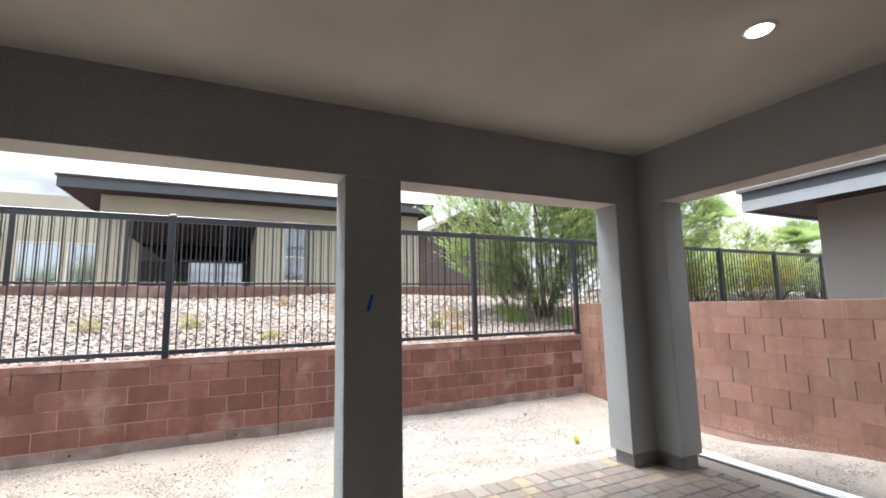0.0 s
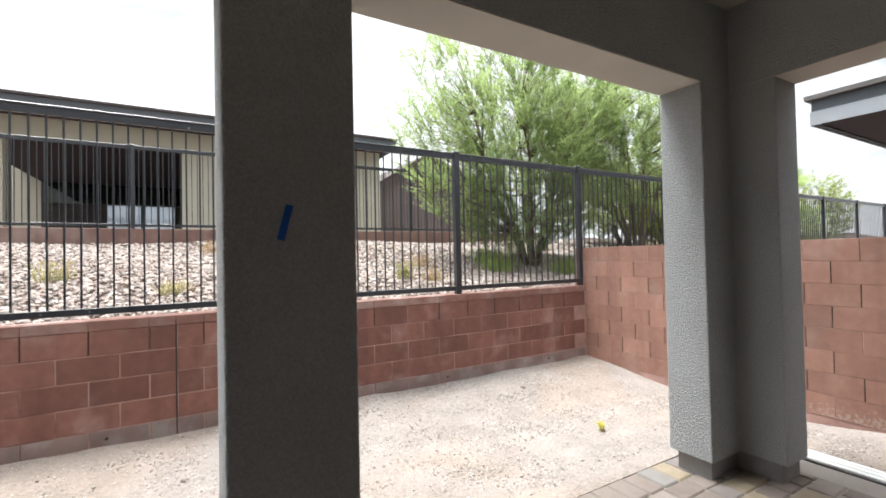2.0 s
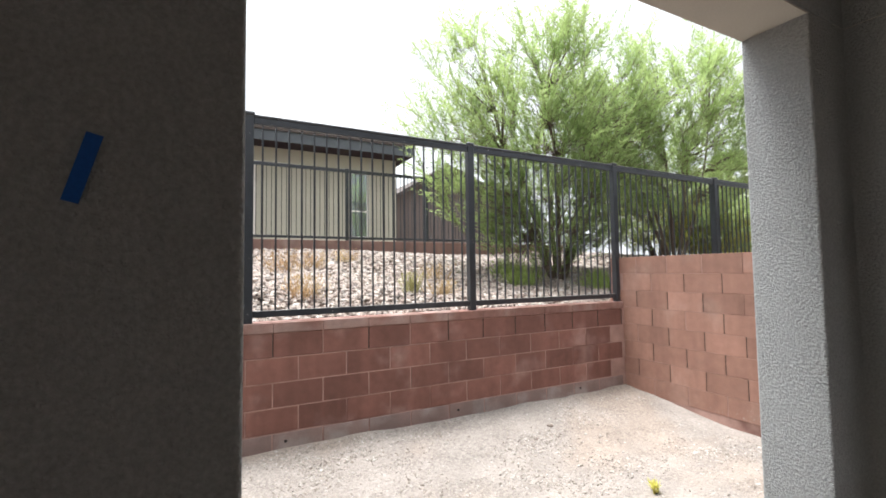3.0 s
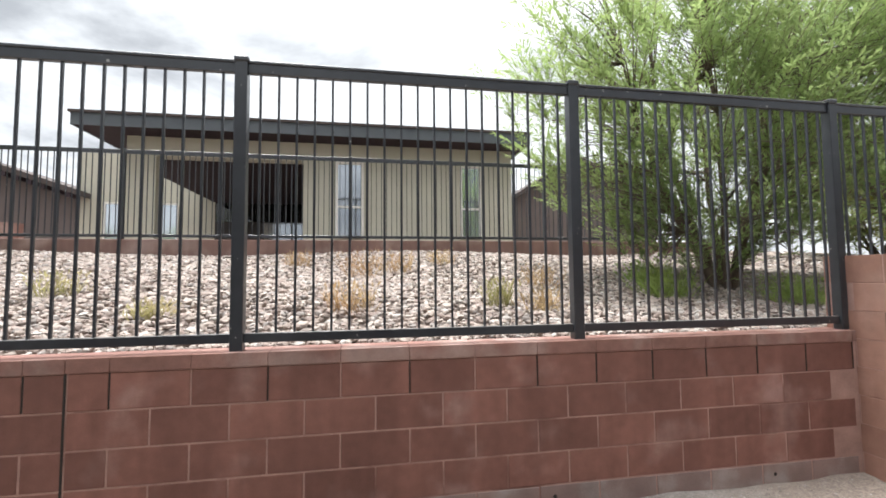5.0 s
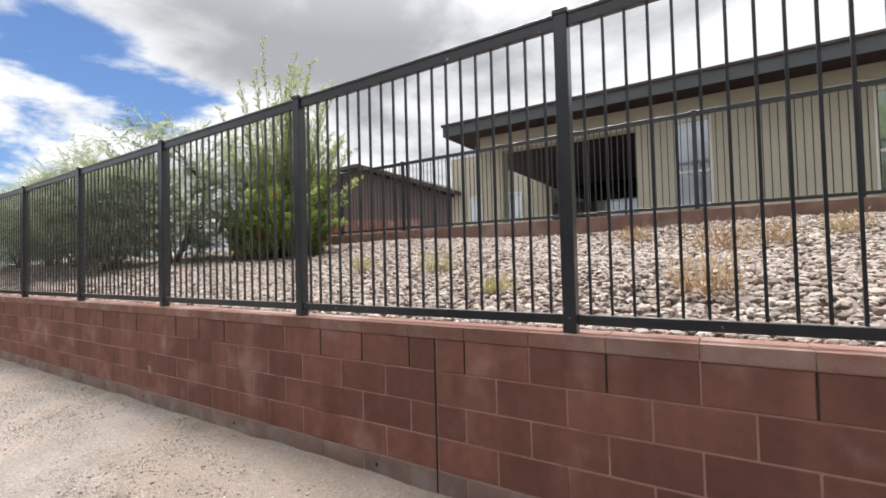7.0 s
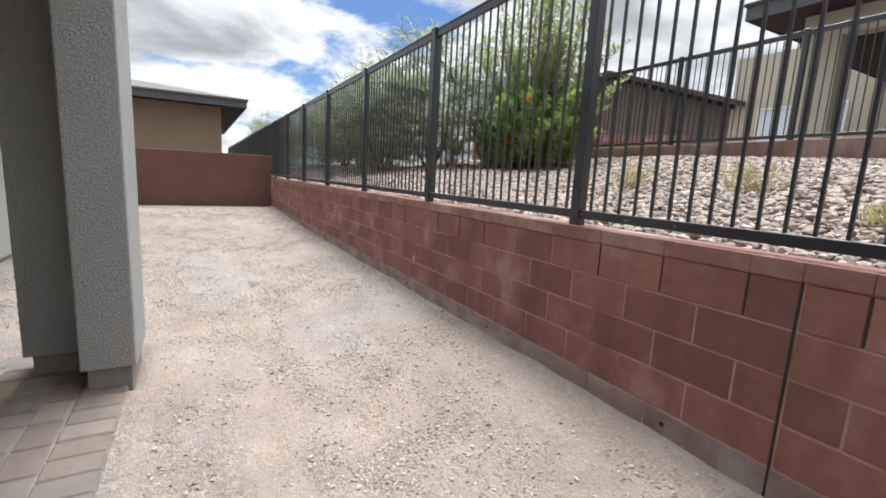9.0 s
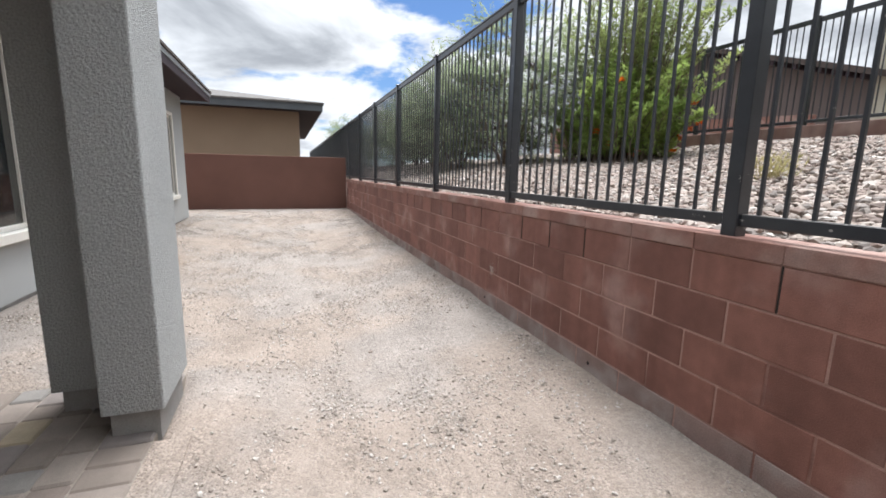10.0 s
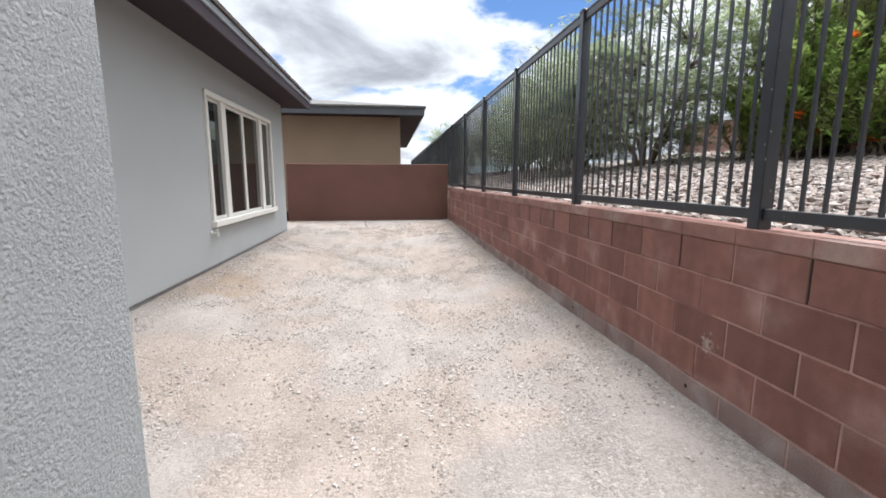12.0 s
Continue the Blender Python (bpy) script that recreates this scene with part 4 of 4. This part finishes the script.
    from_arrays("trunk", wv, wf, BARK, t, smooth=True)
    from_arrays("crown", lv, lf, mat, t)
    if fv:
        from_arrays("blossoms", fv, ff, PETAL, t)["label"] = "small orange flowers"
    return t


def wand_shrub(name, label, at, stems, height, spread, leaf_size, mat, seed, category="shrub", blooms=0, low=0.15, foot=0.1, group=""):
    """Upright wands fan out from one base, each set with short side twigs and narrow leaves; the outer ones arch."""
    r = random.Random(seed)
    t = thing(name, label, category, at, group)
    wv, wf, lv, lf, fv, ff = [], [], [], [], [], []
    up = Vector((0, 0, 1))
    for i in range(stems):
        a, out_ = r.uniform(0, 6.283), r.random() ** 0.7
        h = height * (r.uniform(0.55, 0.85) if r.random() < 0.75 else r.uniform(0.85, 1.12)) * (1 - 0.35 * out_)
        o = Vector((math.cos(a) * spread[0], math.sin(a) * spread[1], 0)) * out_
        bow = r.uniform(0.75, 1.5)
        pts = []
        for k in range(9):
            u = k / 8
            u_ = foot * (1 - u) + u ** (1 / bow) * (1 - foot * (1 - u))
            pts.append(Vector((o.x * u_ + r.uniform(-.03, .03), o.y * u_ + r.uniform(-.03, .03), h * u - 0.18 * out_ * h * u ** 3 - 0.06)))
        tube(wv, wf, pts, [0.016 * (1 - 0.85 * k / 8) for k in range(9)], 4)
        for k in range(1, 8):
            if k / 8 < low + 0.15 * r.random():
                continue
            for s_ in range(7):
                p = pts[k].lerp(pts[k + 1], s_ / 7)
                b = r.uniform(0, 6.283)
                d = (Vector((math.cos(b), math.sin(b), r.uniform(0.5, 1.5)))).normalized()
                ln = r.uniform(0.10, 0.30) * (1.15 - 0.75 * k / 8)
                tube(wv, wf, [p, p + d * ln], [0.004, 0.002], 3)
                for m_ in range(6):
                    q = p + d * (ln * (m_ + 1) / 6)
                    c = r.uniform(0, 6.283)
                    ld = (d * 0.6 + Vector((math.cos(c), math.sin(c), r.uniform(-0.4, 0.7)))).normalized()
                    sz = leaf_size * r.uniform(0.6, 1.2)
                    leaf(lv, lf, q, ld, up + Vector((r.uniform(-.6, .6), r.uniform(-.6, .6), 0)), sz, sz * 0.16)
            if blooms and r.random() < blooms:
                for _ in range(12):
                    dd = Vector((r.uniform(-1, 1), r.uniform(-1, 1), r.uniform(-.2, 1))).normalized()
                    leaf(fv, ff, pts[k] + o.normalized() * 0.12 + dd * 0.02, dd, Vector((0, .3, 1)), 0.075, 0.03)
    from_arrays("trunk", wv, wf, BARK, t, smooth=True)
    from_arrays("crown", lv, lf, mat, t)
    if fv:
        from_arrays("blossoms", fv, ff, PETAL, t)["label"] = "small orange flowers"
    return t


def on_bank(x, y):
    return (x, y, slope_z(x, y) - 0.03)


tree("desert_willow", "large airy lime-green tree with many stems on the bank", on_bank(5.3, 2.05), (-0.15, 0.1, 2.3), (2.45, 1.45, 2.25), 820, 45, 0.10, LEAF_LIME, 3, stems=8, gap=0.46, upright=1.1, twig=0.64, trunk_r=0.05, wid=0.115)
tree("desert_willow", "airy yellow-green tree behind the side wall", on_bank(9.0, 2.4), (0.0, 0.0, 2.9), (2.5, 1.6, 2.2), 540, 40, 0.13, LEAF_LIME, 11, stems=6, gap=0.40, upright=0.9, twig=0.65, trunk_r=0.05)
wand_shrub("flowering_shrub", "tall green flowering shrub with upright wands on the bank", on_bank(-8.2, 4.8), 120, 5.9, (2.6, 1.3), 0.10, LEAF_DEEP, 5, foot=0.4)
wand_shrub("flowering_shrub", "dense leafy green shrub with small orange flowers", on_bank(-7.9, 4.4), 95, 2.5, (2.1, 1.1), 0.11, LEAF_FRESH, 6, blooms=0.05, low=0.0, foot=0.7)
for i, (x, y, h, w_) in enumerate(((-10.4, 3.3, 3.5, 1.9), (-13.0, 3.0, 3.2, 1.9), (-16.2, 3.4, 3.1, 2.0), (-19.8, 3.8, 3.2, 2.1), (-24.0, 4.0, 3.2, 2.2), (-29.0, 2.2, 3.3, 1.9))):
    tree("olive_tree", "dense olive-green tree behind the fence", on_bank(x, y), (0.0, 0.0, h * 0.50), (w_, 1.5, h * 0.5), 400, 40, 0.105, LEAF_OLIVE, 20 + i, stems=7, gap=0.45, upright=0.7, droop=0.6, twig=0.6, trunk_r=0.045, wid=0.15, group="trees behind the fence")


def tuft(name, label, x, y, z, h, w_, blades, mat, seed, category="grass", group=""):
    r = random.Random(seed)
    v, f = [], []
    for _ in range(blades):
        a, lean = r.uniform(0, 6.28), r.uniform(0.05, 1.0)
        p = Vector((r.uniform(-w_, w_) * 0.4, r.uniform(-w_, w_) * 0.4, -0.03))
        d = Vector((math.cos(a) * lean * w_ / h, math.sin(a) * lean * w_ / h, 1)).normalized()
        leaf(v, f, p, d, Vector((math.sin(a), -math.cos(a), 0.3)), h * r.uniform(0.45, 1.0), 0.004)
        for _ in range(2):
            q = p + d * (h * r.uniform(0.3, 0.8))
            leaf(v, f, q, (d + Vector((r.uniform(-1, 1), r.uniform(-1, 1), r.uniform(-.2, .6)))).normalized(), Vector((0, 0.4, 1)), 0.07, 0.006)
    ob = from_arrays(name, v, f, mat)
    ob.location = (x, y, z)
    return tagged(ob, label, category, group)


for i, (x, y, h, w_, m) in enumerate(((0.95, 3.4, 0.55, 0.5, 0), (0.85, 1.0, 0.36, 0.4, 0), (1.45, 3.9, 0.45, 0.5, 0), (-3.2, 2.2, 0.34, 0.3, 1), (-1.8, 1.9, 0.36, 0.32, 1), (-0.65, 1.0, 0.22, 0.24, 1), (2.15, 1.2, 0.36, 0.22, 1), (3.1, 2.5, 0.42, 0.5, 0), (2.5, 1.0, 0.30, 0.36, 0), (-0.1, 4.7, 0.36, 0.35, 0), (2.2, 4.5, 0.36, 0.4, 0))):
    tuft("dry_grass", "dry straw-coloured grass tuft among the rocks" if m == 0 else "green-yellow weed tuft among the rocks", x, y, slope_z(x, y), h, w_, 80, LEAF_STRAW if m == 0 else LEAF_WEED, 40 + i, group="grass tufts on the bank")
for i, (x, y) in enumerate(((4.3, 1.8), (5.4, 1.2), (4.6, 2.5))):
    tuft("low_shrub", "low bright green shrub under the tree", x, y, slope_z(x, y), 0.42, 0.55, 260, LEAF_FRESH, 60 + i, "shrub", "low shrubs under the tree")
tree("yellow_shrub", "yellow-green shrub beyond the side wall", on_bank(10.2, 2.4), (0, 0, 0.9), (0.9, 0.8, 0.8), 140, 30, 0.10, LEAF_YELLOW, 31, stems=6, upright=0.9, twig=0.35, trunk_r=0.025, category="shrub")
for i, (x, y) in enumerate(((13.0, 3.5), (15.5, 3.2), (18.5, 4.0), (12.0, 5.0), (22.0, 4.2))):
    tree("yellow_shrub", "yellow-green shrub beyond the side wall", on_bank(x, y), (0, 0, 0.95), (1.4, 1.1, 0.9), 170, 30, 0.12, LEAF_YELLOW if i % 2 else LEAF_LIME, 70 + i, stems=6, upright=0.7, twig=0.4, trunk_r=0.03, category="shrub", group="shrubs beyond the side wall")


def palm(at, height, seed):
    """A fan palm: a trunk, and fronds that fan out on stalks."""
    r = random.Random(seed)
    t = thing("fan_palm", "distant fan palm with bright green fronds", "palm", at)
    v, f = [], []
    tube(v, f, [Vector((0, 0, -0.2)), Vector((0, 0, height))], [0.22, 0.17], 8)
    from_arrays("trunk", v, f, BARK, t, smooth=True)
    v, f = [], []
    for i in range(30):
        a, e = r.uniform(0, 6.28), r.uniform(0.05, 1.35)
        d = Vector((math.cos(a) * math.cos(e), math.sin(a) * math.cos(e), math.sin(e)))
        hub = Vector((0, 0, height)) + d * r.uniform(0.6, 0.9)
        side = d.cross(Vector((0, 0, 1))).normalized()
        for k in range(-7, 8):
            g = (d * math.cos(k * 0.17) + side * math.sin(k * 0.17) + Vector((0, 0, -0.1))).normalized()
            leaf(v, f, hub, g, side.cross(g), 0.85, 0.036)
        leaf(v, f, Vector((0, 0, height)), d, Vector((0, 0, 1)), (hub - Vector((0, 0, height))).length, 0.03)
    from_arrays("fronds", v, f, LEAF_LIME, t)
    return t


for i, (x, y, h) in enumerate(((11.6, 4.8, 1.5), (14.6, 5.3, 1.4), (18.0, 5.2, 1.5), (22.0, 5.6, 1.6), (26.0, 4.6, 1.6))):
    tree("green_shrub", "dense green shrub far along the bank", on_bank(x, y), (0, 0, h), (2.0, 1.2, h), 200, 30, 0.13, LEAF_DEEP, 90 + i, stems=6, upright=0.7, twig=0.5, trunk_r=0.03, wid=0.16, category="shrub", group="far shrubs on the bank")
palm((20.0, 7.3, 2.0), 3.3, 1)
palm((22.0, 4.6, 1.75), 2.2, 2)

hills = bmesh.new()
hv = []
for i in range(41):
    x = 60 + i * 14
    z = 10 + 9 * noise.noise(Vector((i * 0.23, 0, 0))) + 4 * noise.noise(Vector((i * 0.7, 2, 0)))
    hv.append((hills.verts.new((x, 420 - i * 12, -1)), hills.verts.new((x, 420 - i * 12, max(4, z)))))
for a, b in zip(hv, hv[1:]):
    hills.faces.new((a[0], b[0], b[1], a[1]))
tagged(part("backdrop_hills", hills, SLOPE), "low hazy desert hills far away", "hills", kind="structure")


# ---- rocks and pebbles ----
def ico(level):
    """A stone's rough start: an octahedron at level 0, else an icosphere."""
    if level == 0:
        return (np.array([(1, 0, 0), (-1, 0, 0), (0, 1, 0), (0, -1, 0), (0, 0, 1), (0, 0, -1)], float),
                np.array([(0, 2, 4), (2, 1, 4), (1, 3, 4), (3, 0, 4), (2, 0, 5), (1, 2, 5), (3, 1, 5), (0, 3, 5)]))
    bm = bmesh.new()
    bmesh.ops.create_icosphere(bm, subdivisions=level, radius=1.0)
    v = np.array([x.co[:] for x in bm.verts])
    f = np.array([[q.index for q in x.verts] for x in bm.faces])
    bm.free()
    return v, f


def scatter(name, places, sizes, flat, level, mat, label, category, jitter=0.16, seed=1):
    """Many loose stones as one mesh."""
    g = np.random.default_rng(seed)
    v0, f0 = ico(level)
    n = len(places)
    s = np.stack([sizes * g.uniform(0.8, 1.35, n), sizes * g.uniform(0.6, 1.0, n), sizes * g.uniform(flat[0], flat[1], n)], 1)
    pts = v0[None] * (1 + g.normal(0, jitter, (n, len(v0), 1))) * s[:, None, :]
    a, b = g.uniform(0, 6.283, n), g.normal(0, 0.42, n)
    cb, sb, ca, sa = np.cos(b)[:, None], np.sin(b)[:, None], np.cos(a)[:, None], np.sin(a)[:, None]
    x, y, z = pts[..., 0], pts[..., 1], pts[..., 2]
    y, z = y * cb - z * sb, y * sb + z * cb
    x, y = x * ca - y * sa, x * sa + y * ca
    pts = np.stack([x, y, z], 2) + np.array(places)[:, None, :]
    faces = (f0[None] + (np.arange(n) * len(v0))[:, None, None]).reshape(-1, 3)
    ob = from_arrays(name, pts.reshape(-1, 3).tolist(), faces.tolist(), mat)
    return tagged(ob, label, category, kind="stuff")


def bank_stones(x0, x1, y0, y1, n, low, high, seed):
    g = np.random.default_rng(seed)
    xs_, ys_ = g.uniform(x0, x1, n), g.uniform(y0, y1, n)
    size = g.uniform(low, high, n)
    return [(x, y, slope_z(x, y) + s * 0.15 + g.uniform(0, 0.035)) for x, y, s in zip(xs_, ys_, size)], size


p, s = bank_stones(-7.0, 7.0, 0.26, 2.7, 24000, 0.015, 0.041, 1)
scatter("river_rock", p, s, (0.38, 0.75), 1, ROCK, "loose pinkish-grey river rock covering the bank", "rocks", 0.17, 2)
p, s = bank_stones(-8.0, 7.0, 2.6, UP_Y - 0.05, 26000, 0.019, 0.047, 14)
scatter("river_rock_upper", p, s, (0.35, 0.7), 1, ROCK, "loose river rock below the upper wall", "rocks", 0.18, 15)
p, s = bank_stones(-26.0, -7.0, 0.26, UP_Y - 0.05, 9500, 0.04, 0.075, 3)
scatter("river_rock_west", p, s, (0.35, 0.7), 1, ROCK, "loose river rock under the western trees", "rocks", 0.1, 4)
p, s = bank_stones(7.0, 14.0, 0.26, UP_Y - 0.05, 3500, 0.04, 0.075, 5)
scatter("river_rock_east", p, s, (0.35, 0.7), 1, ROCK, "loose river rock beyond the side wall", "rocks", 0.1, 6)
p, s = bank_stones(-15.0, 5.0, 0.205, 0.30, 900, 0.018, 0.04, 7)
scatter("edge_gravel", [(x, y, 1.165 + q * 0.4) for (x, y, z), q in zip(p, s)], s, (0.5, 0.8), 1, ROCK, "small gravel spilling behind the wall cap", "gravel", 0.1, 8)


def yard_stones(n, low, high, seed, power=2.0):
    g = np.random.default_rng(seed)
    out_p, out_s = [], []
    while len(out_p) < n:
        x, y = g.uniform(-14.8, 4.3), g.uniform(-4.1, -0.05)
        if x > -3.6 and x < 3.6 and y < -2.36:
            continue
        dens = 0.35 + noise.noise(Vector((x * 0.9, y * 1.4, 5.0)))
        dens = max(dens, 0.04) * max(0.15, 0.5 + 1.6 * noise.noise(Vector((x * 2.6, y * 3.4, 9.0))))
        rut = 0.09 * noise.noise(Vector((x * 1.3, 0.0, 2.0)))
        if abs(y + 1.5 + rut) < 0.06 or abs(y + 2.35 - rut) < 0.05:
            dens += 0.45 * max(0.0, 0.3 + noise.noise(Vector((x * 2.2, y, 4.0))))
        if g.random() > dens:
            continue
        q = low + (high - low) * g.random() ** power
        out_p.append((x, y, ground_z(x, y) + q * 0.25))
        out_s.append(q)
    return out_p, np.array(out_s)


p, s = yard_stones(14000, 0.005, 0.015, 9, 2.4)
scatter("gravel", p, s, (0.5, 0.8), 1, PEBBLE, "fine gravel scattered over the dirt", "gravel", 0.12, 10)
p, s = yard_stones(50000, 0.004, 0.012, 21, 2.0)
scatter("fine_gravel", p, s, (0.5, 0.9), 0, PEBBLE, "pale stone chips pressed into the dirt", "gravel", 0.2, 22)
p, s = yard_stones(36, 0.012, 0.028, 12, 2.0)
scatter("loose_stones", p, s, (0.5, 0.8), 2, BARKSTONE, "brown loose stones on the dirt", "stones", 0.09, 13)
tuft("marker_tuft", "small yellow marker tuft in the dirt", 2.76, -1.71, ground_z(2.76, -1.71), 0.09, 0.05, 22, FLAG, 99, "marker")
tape = boxed(-0.013, 0.013, -0.002, 0.0, -0.065, 0.065)
ob = part("blue_tape", tape, TAPE)
ob.location, ob.rotation_euler = (-0.225, PATIO_N0 - 0.002, 1.777), (0, radians(15), 0)
tagged(ob, "short strip of blue tape on the column", "tape")

# ---- block walls, piece by piece ----
wn_core = tagged(part("wall_north", box(boxed(WEST_X, EAST_X, 0.003, 0.19, -0.1, 0.897), WEST_X, EAST_X, 0.004, 0.19, 0.897, 1.10), MORTAR), "red-brown concrete block retaining wall", "wall", kind="structure")
G = 0.008
full = to_mesh("block", boxed(G / 2, UNIT - G / 2, 0, 0.1, G / 2, COURSE - G / 2, 0.004), BLOCK)
half = to_mesh("block", boxed(G / 2, UNIT / 2 - G / 2, 0, 0.1, G / 2, COURSE - G / 2, 0.004), BLOCK)
full_g = to_mesh("block", boxed(G / 2, UNIT - G / 2, 0, 0.1, G / 2, COURSE - G / 2, 0.004), BLOCK_GREY)
cap = to_mesh("cap_block", boxed(0.001, UNIT - 0.001, -0.004, 0.2, 0.0, 0.08, 0.003), CAP)
CJ = -0.618
WIDER = 1.009      # blocks west of the control joint are laid a little wider
for c in range(5):
    z = 1.10 - COURSE * (c + 1)
    off = 0.0 if c % 2 == 0 else UNIT / 2
    for k in range(-38, 12):
        x = k * UNIT + off
        west_side = x + UNIT < CJ + 0.01
        if west_side:
            x = CJ - (CJ - x) * WIDER
        if x < WEST_X or x + UNIT > EAST_X + 0.01:
            continue
        sc_ = (WIDER, 1, 1) if west_side else (1, 1, 1)
        if c == 4:
            piece("block", full_g, wn_core, x, 0, z, 0, sc_)
        elif x < CJ - 0.01 and x + UNIT > CJ + 0.01:
            piece("block", half, wn_core, x, 0, z)
            piece("block", half, wn_core, x + UNIT / 2, 0, z)
        else:
            piece("block", full, wn_core, x, 0, z, 0, sc_)
joints = [WEST_X] + [CJ - (CJ - k * UNIT) * WIDER for k in range(-35, -1)] + [CJ] + [k * UNIT for k in range(-1, 12)] + [EAST_X]
for a, b in zip(joints, joints[1:]):
    piece("cap_block", cap, wn_core, a, 0, 1.10, 0, ((b - a) / UNIT, 1, 1))
part("control_joint", boxed(CJ - 0.005, CJ + 0.005, -0.002, 0.02, 0.1, 1.10), JOINT, wn_core, "dark vertical control joint")

we = tagged(part("wall_east", boxed(EAST_X + 0.0035, EAST_X + 0.19, -9.0, 0.2, -0.1, 1.73 - 0.004), MORTAR), "red-brown concrete block side wall, coloured paler as if sunlit", "wall", kind="structure")
sfull = to_mesh("block", boxed(0, 0.1, G / 2, UNIT - G / 2, G / 4, COURSE - G / 4, 0.002), BLOCK_SUNLIT)
for c in range(8):
    z = 1.73 - COURSE * (c + 1)
    off = 0.0 if c % 2 == 0 else UNIT / 2
    for k in range(1, 18):
        piece("block", sfull, we, EAST_X, -k * UNIT - off + UNIT / 2, z)

# dark open head joints of the top course
gap_me = to_mesh("open_joint", boxed(-0.003, 0.003, -0.0005, 0.01, 0.006, COURSE - 0.004), JOINT)
for k in range(-36, 12):
    if abs(k * UNIT - CJ) > 0.1 and rng.random() < 0.8:
        x = k * UNIT
        piece("open_joint", gap_me, wn_core, x if x > CJ else CJ - (CJ - x) * WIDER, 0, 0.897)

# ---- pavers ----
row_d, z_top = 0.155, PAVER_Z
meshes = {}
loose = bmesh.new()


def paver_mesh(w_, d_):
    key = (round(w_, 3), round(d_, 3))
    if key not in meshes:
        meshes[key] = to_mesh("paver", boxed(-w_ / 2 + .003, w_ / 2 - .003, -d_ / 2 + .003, d_ / 2 - .003, -0.05, 0, 0.010), PAVER)
    return meshes[key]


def lay(x, y, w_, d_):
    near = (x > 0.3 and y > -4.1) or (x < -1.9 and y > -3.45)
    if near:
        piece("paver", paver_mesh(w_, d_), paving, x, y, z_top + rng.uniform(-0.003, 0.003), rng.uniform(-0.02, 0.02))
    else:
        box(loose, x - w_ / 2 + .004, x + w_ / 2 - .004, y - d_ / 2 + .004, y + d_ / 2 - .004, z_top - 0.05, z_top + rng.uniform(-0.002, 0.002))


PX0, PX1 = PATIO_W1 - 0.08, PATIO_E1 + 0.02
x = PX0
while x + 0.155 < PX1:
    lay(x + 0.0775, -2.50 - 0.115, 0.155, 0.23)
    x += 0.155
y, j = -2.73, 0
while y > -7.2:
    x = PX0 - (0.08 if j % 2 else 0.0)
    while x < PX1:
        w_ = rng.choice((0.155, 0.235, 0.235))
        a, b = max(x, PX0), min(x + w_, PX1)
        if b - a > 0.05:
            lay((a + b) / 2, y - row_d / 2, b - a, row_d)
        x += w_
    y -= row_d
    j += 1
far_pavers = part("paver_rest", loose, PAVER, paving)
far_pavers["kind"] = "stuff"

# weep holes low in the retaining wall
hole = bmesh.new()
bmesh.ops.create_cone(hole, cap_ends=True, segments=12, radius1=0.013, radius2=0.013, depth=0.03)
bmesh.ops.rotate(hole, verts=hole.verts[:], cent=(0, 0, 0), matrix=Matrix.Rotation(radians(90), 3, "X"))
hole_me = to_mesh("weep_hole", hole, JOINT)
for k in range(12):
    piece("weep_hole", hole_me, wn_core, 3.75 - k * 1.62, 0.014, 0.215)

# dark head joints of the side wall
side_gap = to_mesh("open_joint", boxed(-0.0004, 0.01, -0.002, 0.002, 0.006, COURSE - 0.004), JOINT)
for c in range(1, 7):
    off = 0.0 if c % 2 == 0 else UNIT / 2
    for k in range(0, 14):
        if rng.random() < 0.72:
            piece("open_joint", side_gap, we, EAST_X, -k * UNIT - off - UNIT / 2, 1.73 - COURSE * (c + 1))
